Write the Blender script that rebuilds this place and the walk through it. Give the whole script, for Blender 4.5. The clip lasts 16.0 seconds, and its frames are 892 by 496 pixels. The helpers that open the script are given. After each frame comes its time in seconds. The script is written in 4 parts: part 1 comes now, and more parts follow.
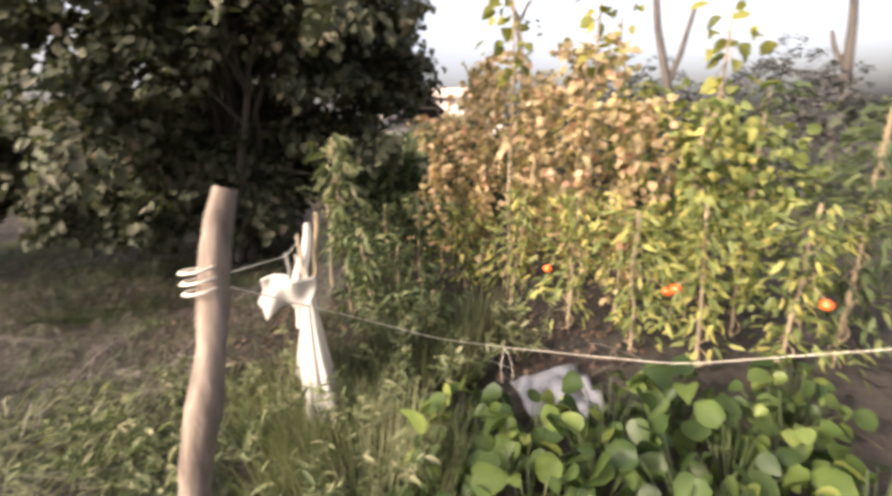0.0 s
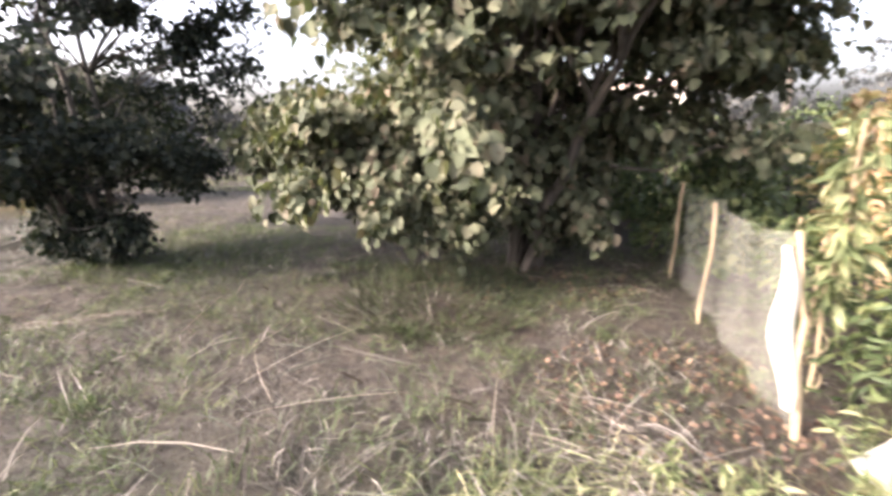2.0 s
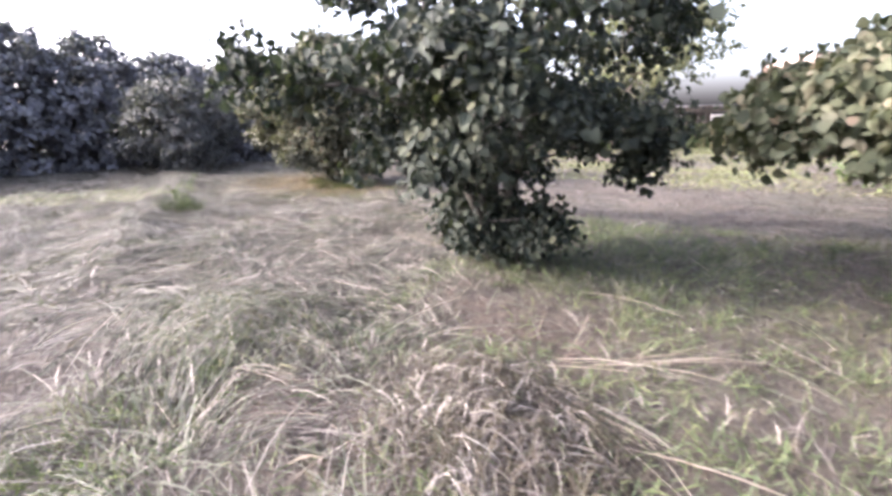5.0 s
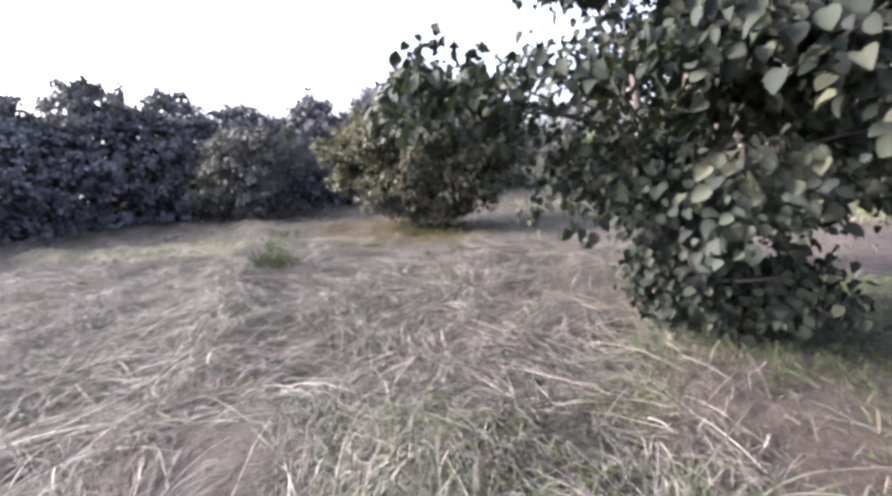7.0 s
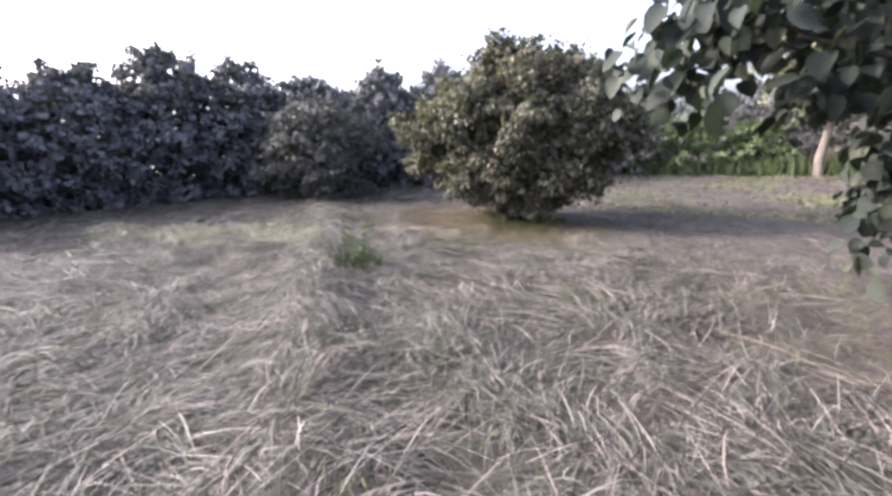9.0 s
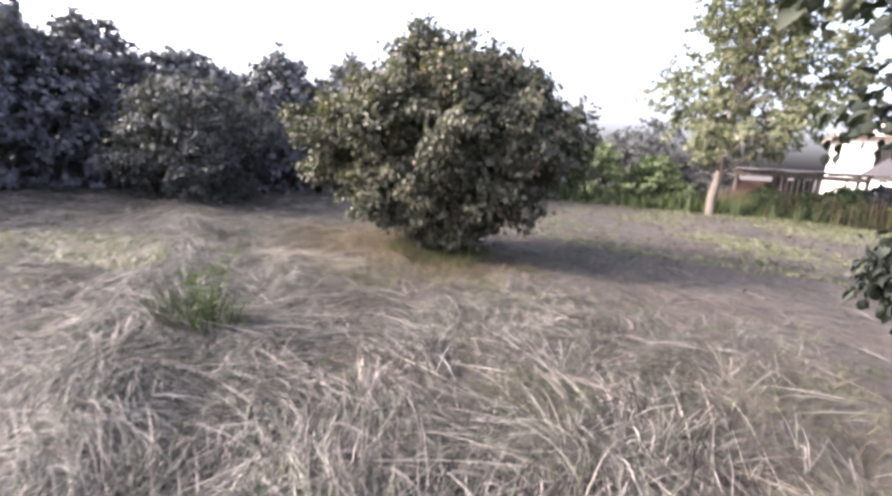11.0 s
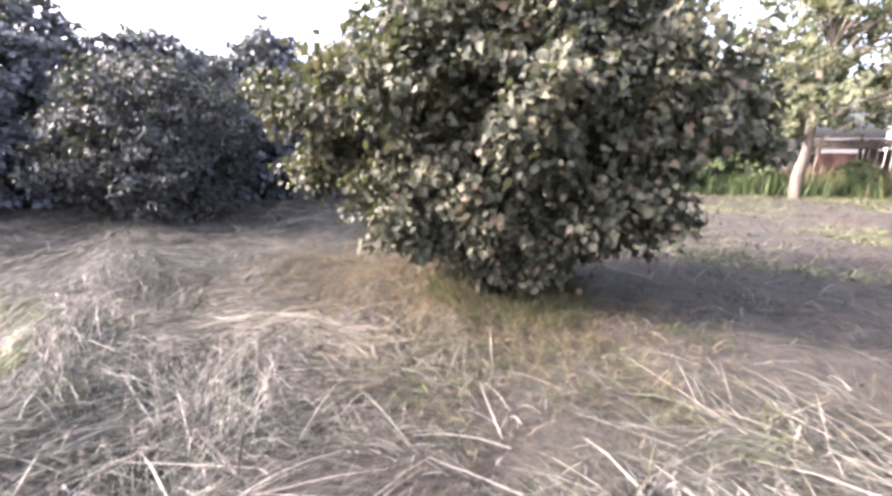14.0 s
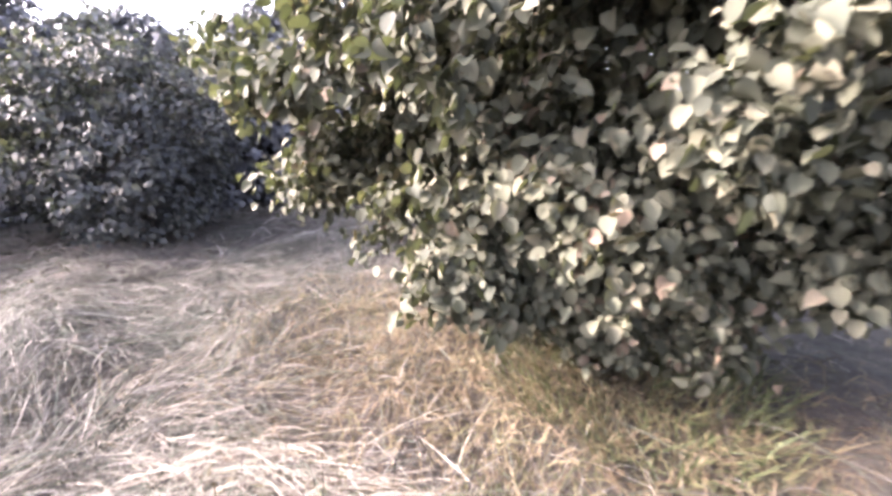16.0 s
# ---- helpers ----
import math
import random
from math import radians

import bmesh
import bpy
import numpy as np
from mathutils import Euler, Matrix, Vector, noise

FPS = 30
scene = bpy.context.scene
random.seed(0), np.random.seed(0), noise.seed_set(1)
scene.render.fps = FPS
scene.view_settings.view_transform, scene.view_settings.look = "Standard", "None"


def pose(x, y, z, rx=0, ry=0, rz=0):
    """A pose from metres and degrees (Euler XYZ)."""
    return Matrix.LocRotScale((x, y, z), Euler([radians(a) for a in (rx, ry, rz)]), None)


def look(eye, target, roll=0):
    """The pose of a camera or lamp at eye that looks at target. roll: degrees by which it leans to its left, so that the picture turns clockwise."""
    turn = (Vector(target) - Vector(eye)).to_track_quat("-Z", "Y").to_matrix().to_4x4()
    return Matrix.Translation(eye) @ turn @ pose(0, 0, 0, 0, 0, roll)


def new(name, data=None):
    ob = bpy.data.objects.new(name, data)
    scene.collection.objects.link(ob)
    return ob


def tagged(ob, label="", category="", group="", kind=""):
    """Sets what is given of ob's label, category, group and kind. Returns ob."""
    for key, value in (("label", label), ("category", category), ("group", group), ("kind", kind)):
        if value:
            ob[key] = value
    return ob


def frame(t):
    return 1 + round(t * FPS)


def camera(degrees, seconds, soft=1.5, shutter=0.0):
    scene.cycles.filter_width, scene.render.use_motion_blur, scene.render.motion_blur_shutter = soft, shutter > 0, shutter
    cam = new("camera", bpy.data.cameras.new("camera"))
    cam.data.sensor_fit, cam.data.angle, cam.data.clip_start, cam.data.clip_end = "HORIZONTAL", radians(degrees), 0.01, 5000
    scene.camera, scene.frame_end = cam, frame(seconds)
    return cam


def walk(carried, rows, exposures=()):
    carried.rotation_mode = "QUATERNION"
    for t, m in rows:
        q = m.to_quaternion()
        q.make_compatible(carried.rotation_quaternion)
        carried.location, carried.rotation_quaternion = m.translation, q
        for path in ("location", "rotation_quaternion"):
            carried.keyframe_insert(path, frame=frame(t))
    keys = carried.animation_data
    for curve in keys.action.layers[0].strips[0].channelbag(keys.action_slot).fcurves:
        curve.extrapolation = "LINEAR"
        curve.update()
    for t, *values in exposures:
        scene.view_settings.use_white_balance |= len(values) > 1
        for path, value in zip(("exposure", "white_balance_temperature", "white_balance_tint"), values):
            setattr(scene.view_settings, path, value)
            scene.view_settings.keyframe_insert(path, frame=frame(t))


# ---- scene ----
cam = camera(90.9, 16.0, soft=3.2, shutter=0.28)
PATH = [
    (0.0, (-0.122, 0.135, 1.551), (-0.157, 2.067, 1.034), -1.5),
    (0.3, (-0.322, 0.182, 1.572), (-0.604, 2.079, 1.004), 2.4),
    (0.5, (-0.562, 0.276, 1.506), (-0.964, 2.156, 0.951), 1.3),
    (0.6, (-0.690, 0.332, 1.488), (-1.077, 2.216, 0.942), 1.4),
    (0.8, (-0.919, 0.433, 1.516), (-1.267, 2.332, 0.994), -0.8),
    (1.0, (-1.124, 0.541, 1.550), (-1.486, 2.453, 1.090), 1.2),
    (1.2, (-1.333, 0.629, 1.562), (-1.730, 2.521, 1.052), 0.9),
    (1.5, (-1.708, 0.715, 1.513), (-2.105, 2.611, 1.015), -1.8),
    (2.0, (-2.261, 0.882, 1.497), (-2.862, 2.718, 0.979), -1.4),
    (2.5, (-2.965, 0.993, 1.484), (-3.809, 2.738, 0.988), -0.6),
    (3.0, (-3.633, 0.889, 1.467), (-4.702, 2.499, 0.951), -3.6),
    (3.5, (-4.319, 0.832, 1.477), (-5.475, 2.381, 0.963), -3.6),
    (4.0, (-4.769, 0.748, 1.466), (-5.758, 2.395, 0.91), -0.1),
    (4.5, (-5.309, 0.64, 1.469), (-6.289, 2.28, 0.876), -0.7),
    (5.0, (-5.917, 0.607, 1.434), (-7.019, 2.18, 0.877), -1.5),
    (5.2, (-6.162, 0.576, 1.467), (-7.272, 2.153, 0.936), -0.0),
    (7.3, (-7.697, 0.763, 1.447), (-8.97, 2.26, 1.072), -4.1),
    (7.5, (-7.826, 0.778, 1.503), (-9.113, 2.251, 1.09), -3.6),
    (8.0, (-8.139, 0.792, 1.579), (-9.446, 2.251, 1.179), -3.0),
    (8.5, (-8.599, 0.926, 1.547), (-9.973, 2.304, 1.086), -2.6),
    (8.7, (-8.743, 1.01, 1.53), (-10.159, 2.347, 1.076), -2.0),
    (10.8, (-9.913, 2.112, 1.555), (-11.075, 3.662, 1.058), 1.9),
    (11.0, (-10.042, 2.272, 1.559), (-11.134, 3.896, 1.143), 3.7),
    (11.5, (-10.41, 2.605, 1.535), (-11.317, 4.334, 1.1), 2.5),
    (12.0, (-10.685, 2.941, 1.511), (-11.464, 4.738, 1.108), 3.1),
    (12.5, (-10.954, 3.249, 1.536), (-11.713, 5.063, 1.172), 0.6),
    (13.0, (-11.32, 3.566, 1.494), (-12.117, 5.365, 1.138), -0.2),
    (13.5, (-11.702, 3.845, 1.453), (-12.653, 5.551, 1.021), -0.4),
    (14.0, (-12.084, 4.127, 1.477), (-13.206, 5.719, 1.02), 0.5),
    (14.5, (-12.426, 4.344, 1.45), (-13.522, 5.97, 1.061), -1.2),
    (15.0, (-12.724, 4.564, 1.363), (-13.862, 6.16, 0.964), -1.3),
    (15.5, (-12.997, 4.857, 1.417), (-14.091, 6.483, 1.02), 3.3),
    (16.0, (-13.463, 5.321, 1.49), (-14.614, 6.878, 0.99), -1.2),
]
EXPOSURES = [(0.0, 1.1, 6800, 21), (1.0, 1.55, 6700, 21), (2.5, 2.5, 6150, 22), (3.5, 2.66, 5950, 23), (5.0, 2.62, 5900, 24), (7.5, 2.1, 5750, 24), (8.5, 2.02, 5750, 24), (11.0, 2.15, 5950, 24), (12.5, 2.28, 5950, 24), (14.5, 2.82, 6000, 25), (16.0, 3.12, 6050, 27)]
walk(cam, [(t, look(eye, target, roll)) for t, eye, target, roll in PATH], EXPOSURES)

# ---- light ----
SUN_FROM = Vector((-0.82, -0.57, 0.0)).normalized()
SUN_UP = 28.0
world = bpy.data.worlds.new("sky")
scene.world = world
world.use_nodes = True
wn = world.node_tree.nodes
sky = wn.new("ShaderNodeTexSky")
sky.sky_type = "NISHITA"
sky.sun_disc = False
sky.sun_elevation = radians(SUN_UP)
sky.sun_rotation = math.atan2(SUN_FROM.x, SUN_FROM.y)
sky.dust_density = 8.0
sky.air_density = 1.0
sky.ozone_density = 1.0
wn["Background"].inputs["Strength"].default_value = 0.15
haze = wn.new("ShaderNodeHueSaturation")  # the thin white haze of the day
haze.inputs["Saturation"].default_value = 0.55
haze.inputs["Value"].default_value = 1.7
world.node_tree.links.new(sky.outputs["Color"], haze.inputs["Color"])
world.node_tree.links.new(haze.outputs["Color"], wn["Background"].inputs["Color"])
sun = new("sun", bpy.data.lights.new("sun", "SUN"))
sun.data.energy = 2.9
sun.data.angle = radians(2.0)
sun.data.color = (1.0, 0.87, 0.68)
sun.matrix_world = look((0, 0, 30), Vector((0, 0, 30)) - SUN_FROM * math.cos(radians(SUN_UP)) - Vector((0, 0, math.sin(radians(SUN_UP)))))

# ---- materials ----


def material(name, rough=0.8):
    m = bpy.data.materials.new(name)
    m.use_nodes = True
    n, l = m.node_tree.nodes, m.node_tree.links
    b = n["Principled BSDF"]
    b.inputs["Roughness"].default_value = rough
    return m, n, l, b


def ramp(n, stops, mode="LINEAR"):
    r = n.new("ShaderNodeValToRGB")
    r.color_ramp.interpolation = mode
    e = r.color_ramp.elements
    while len(e) > 1:
        e.remove(e[-1])
    e[0].position, e[0].color = stops[0][0], (*stops[0][1], 1)
    for p, c in stops[1:]:
        k = e.new(p)
        k.color = (*c, 1)
    return r


def noise_node(n, l, scale, detail=5.0, rough=0.6, coords="Object"):
    tc = n.new("ShaderNodeTexCoord")
    t = n.new("ShaderNodeTexNoise")
    t.inputs["Scale"].default_value = scale
    t.inputs["Detail"].default_value = detail
    t.inputs["Roughness"].default_value = rough
    l.new(tc.outputs[coords], t.inputs["Vector"])
    return t


def mixed(n, l, fac, a, b, blend="MIX"):
    m = n.new("ShaderNodeMix")
    m.data_type, m.blend_type = "RGBA", blend
    for sock, v in ((m.inputs[0], fac), (m.inputs[6], a), (m.inputs[7], b)):
        if hasattr(v, "links"):
            l.new(v, sock)
        elif isinstance(v, tuple):
            sock.default_value = (*v, 1)
        else:
            sock.default_value = v
    return m.outputs[2]


def bumped(n, l, b, height, strength, dist):
    k = n.new("ShaderNodeBump")
    k.inputs["Strength"].default_value = strength
    k.inputs["Distance"].default_value = dist
    l.new(height, k.inputs["Height"])
    l.new(k.outputs["Normal"], b.inputs["Normal"])


def leaf_material(name, stops, gloss=0.5, through_light=0.3, patch=0.6, scale=1.2):
    """Leaves: each island its own tone, with wider patches of tone over the crown, light shining through."""
    m, n, l, b = material(name, gloss)
    g = n.new("ShaderNodeNewGeometry")
    r = ramp(n, stops)
    nz = noise_node(n, l, scale, 3.0)
    mx = n.new("ShaderNodeMath")
    mx.operation = "MULTIPLY_ADD"
    l.new(nz.outputs["Fac"], mx.inputs[0])
    mx.inputs[1].default_value = patch
    mx.inputs[2].default_value = -patch / 2
    ad = n.new("ShaderNodeMath")
    ad.operation = "ADD"
    oi = n.new("ShaderNodeObjectInfo")
    sm = n.new("ShaderNodeMath")
    l.new(g.outputs["Random Per Island"], sm.inputs[0])
    l.new(oi.outputs["Random"], sm.inputs[1])
    fr = n.new("ShaderNodeMath")
    fr.operation = "FRACT"
    l.new(sm.outputs[0], fr.inputs[0])
    l.new(fr.outputs[0], ad.inputs[0])
    l.new(mx.outputs[0], ad.inputs[1])
    l.new(ad.outputs[0], r.inputs["Fac"])
    spots = noise_node(n, l, 40.0, 2.0)
    sr = ramp(n, [(0.62, (1, 1, 1)), (0.75, (0.62, 0.5, 0.36))])
    l.new(spots.outputs["Fac"], sr.inputs["Fac"])
    col = mixed(n, l, 1.0, r.outputs["Color"], sr.outputs["Color"], "MULTIPLY")
    l.new(col, b.inputs["Base Color"])
    b.inputs["Specular IOR Level"].default_value = 0.2
    t = n.new("ShaderNodeBsdfTranslucent")
    l.new(mixed(n, l, 1.0, col, (1.0, 1.15, 0.55), "MULTIPLY"), t.inputs["Color"])
    mix = n.new("ShaderNodeMixShader")
    mix.inputs[0].default_value = through_light
    l.new(b.outputs[0], mix.inputs[1])
    l.new(t.outputs[0], mix.inputs[2])
    l.new(mix.outputs[0], n["Material Output"].inputs["Surface"])
    return m


HAZEL = leaf_material("hazel_leaf", [(0.0, (0.031, 0.034, 0.024)), (0.4, (0.060, 0.063, 0.043)), (0.8, (0.098, 0.096, 0.067)), (0.95, (0.125, 0.114, 0.081)), (1.0, (0.128, 0.098, 0.072))], 0.72, 0.18)
TREE_LEAF = leaf_material("hazel_tree_leaf", [(0.0, (0.030, 0.037, 0.022)), (0.4, (0.060, 0.069, 0.039)), (0.8, (0.090, 0.092, 0.059)), (0.95, (0.114, 0.106, 0.072)), (1.0, (0.118, 0.093, 0.065))], 0.72, 0.2)
# darker copy of the hazel leaf: the second tree's shade is in its colour
SHADED_LEAF = leaf_material("shaded_tree_leaf", [(0.0, (0.009, 0.0125, 0.010)), (0.5, (0.018, 0.0235, 0.017)), (0.85, (0.031, 0.037, 0.025)), (1.0, (0.052, 0.055, 0.034))], 0.75, 0.16)
# bluish tone: distance haze and glare put into the hedge's leaf colour
HAZY_HEDGE = leaf_material("hazy_hedge_leaf", [(0.0, (0.058, 0.060, 0.072)), (0.6, (0.098, 0.100, 0.112)), (1.0, (0.120, 0.121, 0.120))], 0.7, 0.12, 0.6, 0.5)
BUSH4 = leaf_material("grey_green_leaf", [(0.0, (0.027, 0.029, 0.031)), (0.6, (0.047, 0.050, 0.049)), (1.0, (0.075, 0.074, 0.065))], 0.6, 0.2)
TALL = leaf_material("tall_tree_leaf", [(0.0, (0.052, 0.060, 0.036)), (0.6, (0.095, 0.102, 0.060)), (1.0, (0.160, 0.158, 0.092))], 0.65, 0.35)
DRY = leaf_material("dry_bean_leaf", [(0.0, (0.149, 0.119, 0.068)), (0.3, (0.289, 0.230, 0.127)), (0.55, (0.455, 0.365, 0.215)), (0.75, (0.482, 0.340, 0.235)), (0.9, (0.368, 0.204, 0.137)), (1.0, (0.543, 0.459, 0.293))], 0.6, 0.5, 0.8, 2.0)
GARDEN = leaf_material("garden_leaf", [(0.0, (0.076, 0.102, 0.034)), (0.5, (0.145, 0.170, 0.055)), (0.85, (0.246, 0.246, 0.076)), (1.0, (0.383, 0.332, 0.102))], 0.5, 0.35, 0.6, 2.0)
SQUASH = leaf_material("broad_leaf", [(0.0, (0.027, 0.047, 0.017)), (0.5, (0.058, 0.090, 0.027)), (0.85, (0.109, 0.148, 0.039)), (1.0, (0.187, 0.211, 0.062))], 0.42, 0.35)
YELLOW = leaf_material("yellow_green_leaf", [(0.0, (0.104, 0.124, 0.034)), (1.0, (0.273, 0.260, 0.059))], 0.5, 0.4)
WEED = leaf_material("weed_leaf", [(0.0, (0.035, 0.051, 0.023)), (0.6, (0.066, 0.090, 0.039)), (1.0, (0.125, 0.140, 0.062))], 0.55, 0.3, 0.6, 1.0)
STRAW = leaf_material("straw", [(0.0, (0.018, 0.015, 0.013)), (0.35, (0.051, 0.044, 0.040)), (0.7, (0.109, 0.097, 0.088)), (1.0, (0.239, 0.219, 0.197))], 0.7, 0.12, 0.5, 0.7)
PALE_STRAW = leaf_material("pale_straw", [(0.0, (0.112, 0.092, 0.075)), (0.5, (0.202, 0.176, 0.148)), (1.0, (0.316, 0.282, 0.241))], 0.7, 0.15, 0.4, 0.7)
GREENHAY = leaf_material("half_dry_grass", [(0.0, (0.028, 0.030, 0.022)), (0.5, (0.059, 0.063, 0.048)), (1.0, (0.122, 0.125, 0.098))], 0.7, 0.15, 0.5, 0.7)
STUBBLE = leaf_material("mown_stubble", [(0.0, (0.026, 0.020, 0.015)), (0.4, (0.046, 0.038, 0.028)), (0.7, (0.040, 0.040, 0.022)), (1.0, (0.077, 0.063, 0.046))], 0.7, 0.2, 0.9, 0.6)
YELLOW_GRASS = leaf_material("yellow_grass", [(0.0, (0.069, 0.047, 0.030)), (0.4, (0.129, 0.094, 0.062)), (0.7, (0.090, 0.082, 0.038)), (1.0, (0.194, 0.150, 0.106))], 0.7, 0.22, 0.8, 1.2)
PALE_GRASS = leaf_material("pale_green_grass", [(0.0, (0.075, 0.088, 0.042)), (0.6, (0.125, 0.138, 0.066)), (1.0, (0.20, 0.195, 0.11))], 0.65, 0.25, 0.6, 0.6)
GRASS = leaf_material("green_grass", [(0.0, (0.034, 0.045, 0.019)), (0.6, (0.063, 0.074, 0.031)), (1.0, (0.114, 0.111, 0.054))], 0.6, 0.25, 0.6, 1.0)
# dark green for weeds, and for grass whose shade is put into the colour
DARK_GRASS = leaf_material("dark_weed_shaded_grass", [(0.0, (0.016, 0.024, 0.011)), (0.6, (0.032, 0.044, 0.019)), (1.0, (0.060, 0.068, 0.032))], 0.7, 0.15, 0.6, 1.0)
FRESH_WEED = leaf_material("fresh_weed_leaf", [(0.0, (0.058, 0.076, 0.034)), (0.5, (0.115, 0.135, 0.062)), (0.85, (0.19, 0.195, 0.105)), (1.0, (0.27, 0.25, 0.155))], 0.6, 0.3, 0.6, 1.5)


def bark_material(name, dark, light, scale=14.0):
    m, n, l, b = material(name, 0.9)
    tc = n.new("ShaderNodeTexCoord")
    mp = n.new("ShaderNodeMapping")
    mp.inputs["Scale"].default_value = (1, 1, 0.22)
    l.new(tc.outputs["Object"], mp.inputs["Vector"])
    t = n.new("ShaderNodeTexNoise")
    t.inputs["Scale"].default_value, t.inputs["Detail"].default_value = scale, 8
    l.new(mp.outputs[0], t.inputs["Vector"])
    r = ramp(n, [(0.3, dark), (0.7, light)])
    l.new(t.outputs["Fac"], r.inputs["Fac"])
    l.new(r.outputs["Color"], b.inputs["Base Color"])
    bumped(n, l, b, t.outputs["Fac"], 0.7, 0.02)
    return m


BARK = bark_material("hazel_bark", (0.03, 0.026, 0.021), (0.085, 0.073, 0.06))
PALE_BARK = bark_material("pale_bark", (0.075, 0.063, 0.05), (0.16, 0.135, 0.108), 6.0)
GREY_WOOD = bark_material("weathered_wood", (0.075, 0.058, 0.045), (0.22, 0.175, 0.135), 30.0)
OLD_PLANK = bark_material("old_plank", (0.045, 0.035, 0.03), (0.12, 0.095, 0.075), 10.0)
STALK = bark_material("dry_stalk", (0.15, 0.115, 0.07), (0.30, 0.24, 0.15), 30.0)


def plain(name, stops, rough, scale, bump=0.0, dist=0.01, detail=6.0):
    m, n, l, b = material(name, rough)
    t = noise_node(n, l, scale, detail)
    r = ramp(n, stops)
    l.new(t.outputs["Fac"], r.inputs["Fac"])
    l.new(r.outputs["Color"], b.inputs["Base Color"])
    if bump:
        bumped(n, l, b, t.outputs["Fac"], bump, dist)
    return m


PLASTER = plain("pale_plaster", [(0.3, (0.46, 0.42, 0.37)), (0.7, (0.60, 0.56, 0.50))], 0.85, 2.0, 0.2)
ROOF_TILE = plain("pale_roof_tile", [(0.3, (0.42, 0.30, 0.24)), (0.7, (0.58, 0.45, 0.37))], 0.85, 5.0, 0.4)
BARN_ROOF = plain("grey_barn_roof", [(0.3, (0.014, 0.012, 0.012)), (0.7, (0.030, 0.026, 0.026))], 0.95, 6.0, 0.5)
RED_BRICK = plain("dull_red_brick", [(0.3, (0.065, 0.036, 0.030)), (0.7, (0.12, 0.068, 0.056))], 0.9, 8.0, 0.4)
# near-black panel colour for the unlit inside behind window and gable
DARK_GAP = plain("unlit_inside", [(0.3, (0.010, 0.008, 0.007)), (0.7, (0.022, 0.018, 0.016))], 0.9, 3.0)
TWINE = plain("twine", [(0.3, (0.44, 0.40, 0.31)), (0.7, (0.62, 0.58, 0.48))], 0.9, 90.0, 0.5, 0.002)
TOMATO = plain("orange_red_skin", [(0.3, (0.55, 0.07, 0.015)), (0.7, (0.70, 0.15, 0.03))], 0.25, 12.0)
GREY_SHEET = plain("grey_plastic_sheet", [(0.3, (0.07, 0.075, 0.08)), (0.7, (0.17, 0.175, 0.19))], 0.45, 9.0, 0.4, 0.02)


def cloth_material(name, colour, clear, through_light):
    m, n, l, b = material(name, 0.6)
    t = noise_node(n, l, 18.0, 4.0)
    col = mixed(n, l, t.outputs["Fac"], tuple(0.82 * c for c in colour), colour)
    l.new(col, b.inputs["Base Color"])
    bumped(n, l, b, t.outputs["Fac"], 0.3, 0.01)
    tl = n.new("ShaderNodeBsdfTranslucent")
    l.new(col, tl.inputs["Color"])
    a = n.new("ShaderNodeMixShader")
    a.inputs[0].default_value = through_light
    l.new(b.outputs[0], a.inputs[1])
    l.new(tl.outputs[0], a.inputs[2])
    out = a
    if clear:
        tr = n.new("ShaderNodeBsdfTransparent")
        out = n.new("ShaderNodeMixShader")
        out.inputs[0].default_value = clear
        l.new(a.outputs[0], out.inputs[1])
        l.new(tr.outputs[0], out.inputs[2])
    l.new(out.outputs[0], n["Material Output"].inputs["Surface"])
    return m


WHITE_BAG = cloth_material("white_plastic_bag", (0.43, 0.42, 0.38), 0.15, 0.3)
NET = cloth_material("fine_white_net", (0.48, 0.48, 0.43), 0.83, 0.3)
NET_FOLD = cloth_material("bunched_white_net", (0.60, 0.58, 0.53), 0.3, 0.3)


def ground_material():
    m, n, l, b = material("mown_field", 0.95)
    big = noise_node(n, l, 0.35, 4.0)
    mid = noise_node(n, l, 2.2, 6.0)
    fine = noise_node(n, l, 45.0, 8.0, 0.75)
    a = ramp(n, [(0.3, (0.072, 0.040, 0.030)), (0.42, (0.053, 0.040, 0.030)), (0.52, (0.057, 0.048, 0.038)), (0.60, (0.033, 0.037, 0.020))])
    l.new(big.outputs["Fac"], a.inputs["Fac"])
    c = ramp(n, [(0.35, (0.023, 0.018, 0.014)), (0.5, (0.053, 0.043, 0.033)), (0.66, (0.092, 0.077, 0.061))])
    l.new(mid.outputs["Fac"], c.inputs["Fac"])
    d = ramp(n, [(0.3, (0.35, 0.33, 0.3)), (0.6, (1.1, 1.1, 1.1))])
    l.new(fine.outputs["Fac"], d.inputs["Fac"])
    clod = noise_node(n, l, 8.0, 5.0, 0.65)
    e = ramp(n, [(0.34, (0.45, 0.42, 0.36)), (0.5, (1.0, 1.0, 1.0)), (0.66, (1.25, 1.2, 1.1))])
    l.new(clod.outputs["Fac"], e.inputs["Fac"])
    col = mixed(n, l, 0.5, a.outputs["Color"], c.outputs["Color"])
    col = mixed(n, l, 1.0, col, e.outputs["Color"], "MULTIPLY")
    l.new(mixed(n, l, 1.0, col, d.outputs["Color"], "MULTIPLY"), b.inputs["Base Color"])
    relief = n.new("ShaderNodeMath")
    relief.operation = "MULTIPLY_ADD"
    l.new(clod.outputs["Fac"], relief.inputs[0])
    relief.inputs[1].default_value = 2.5
    l.new(fine.outputs["Fac"], relief.inputs[2])
    bumped(n, l, b, relief.outputs[0], 1.0, 0.05)
    return m


FIELD = ground_material()

# ---- mesh tools ----
RNG = np.random.default_rng(7)


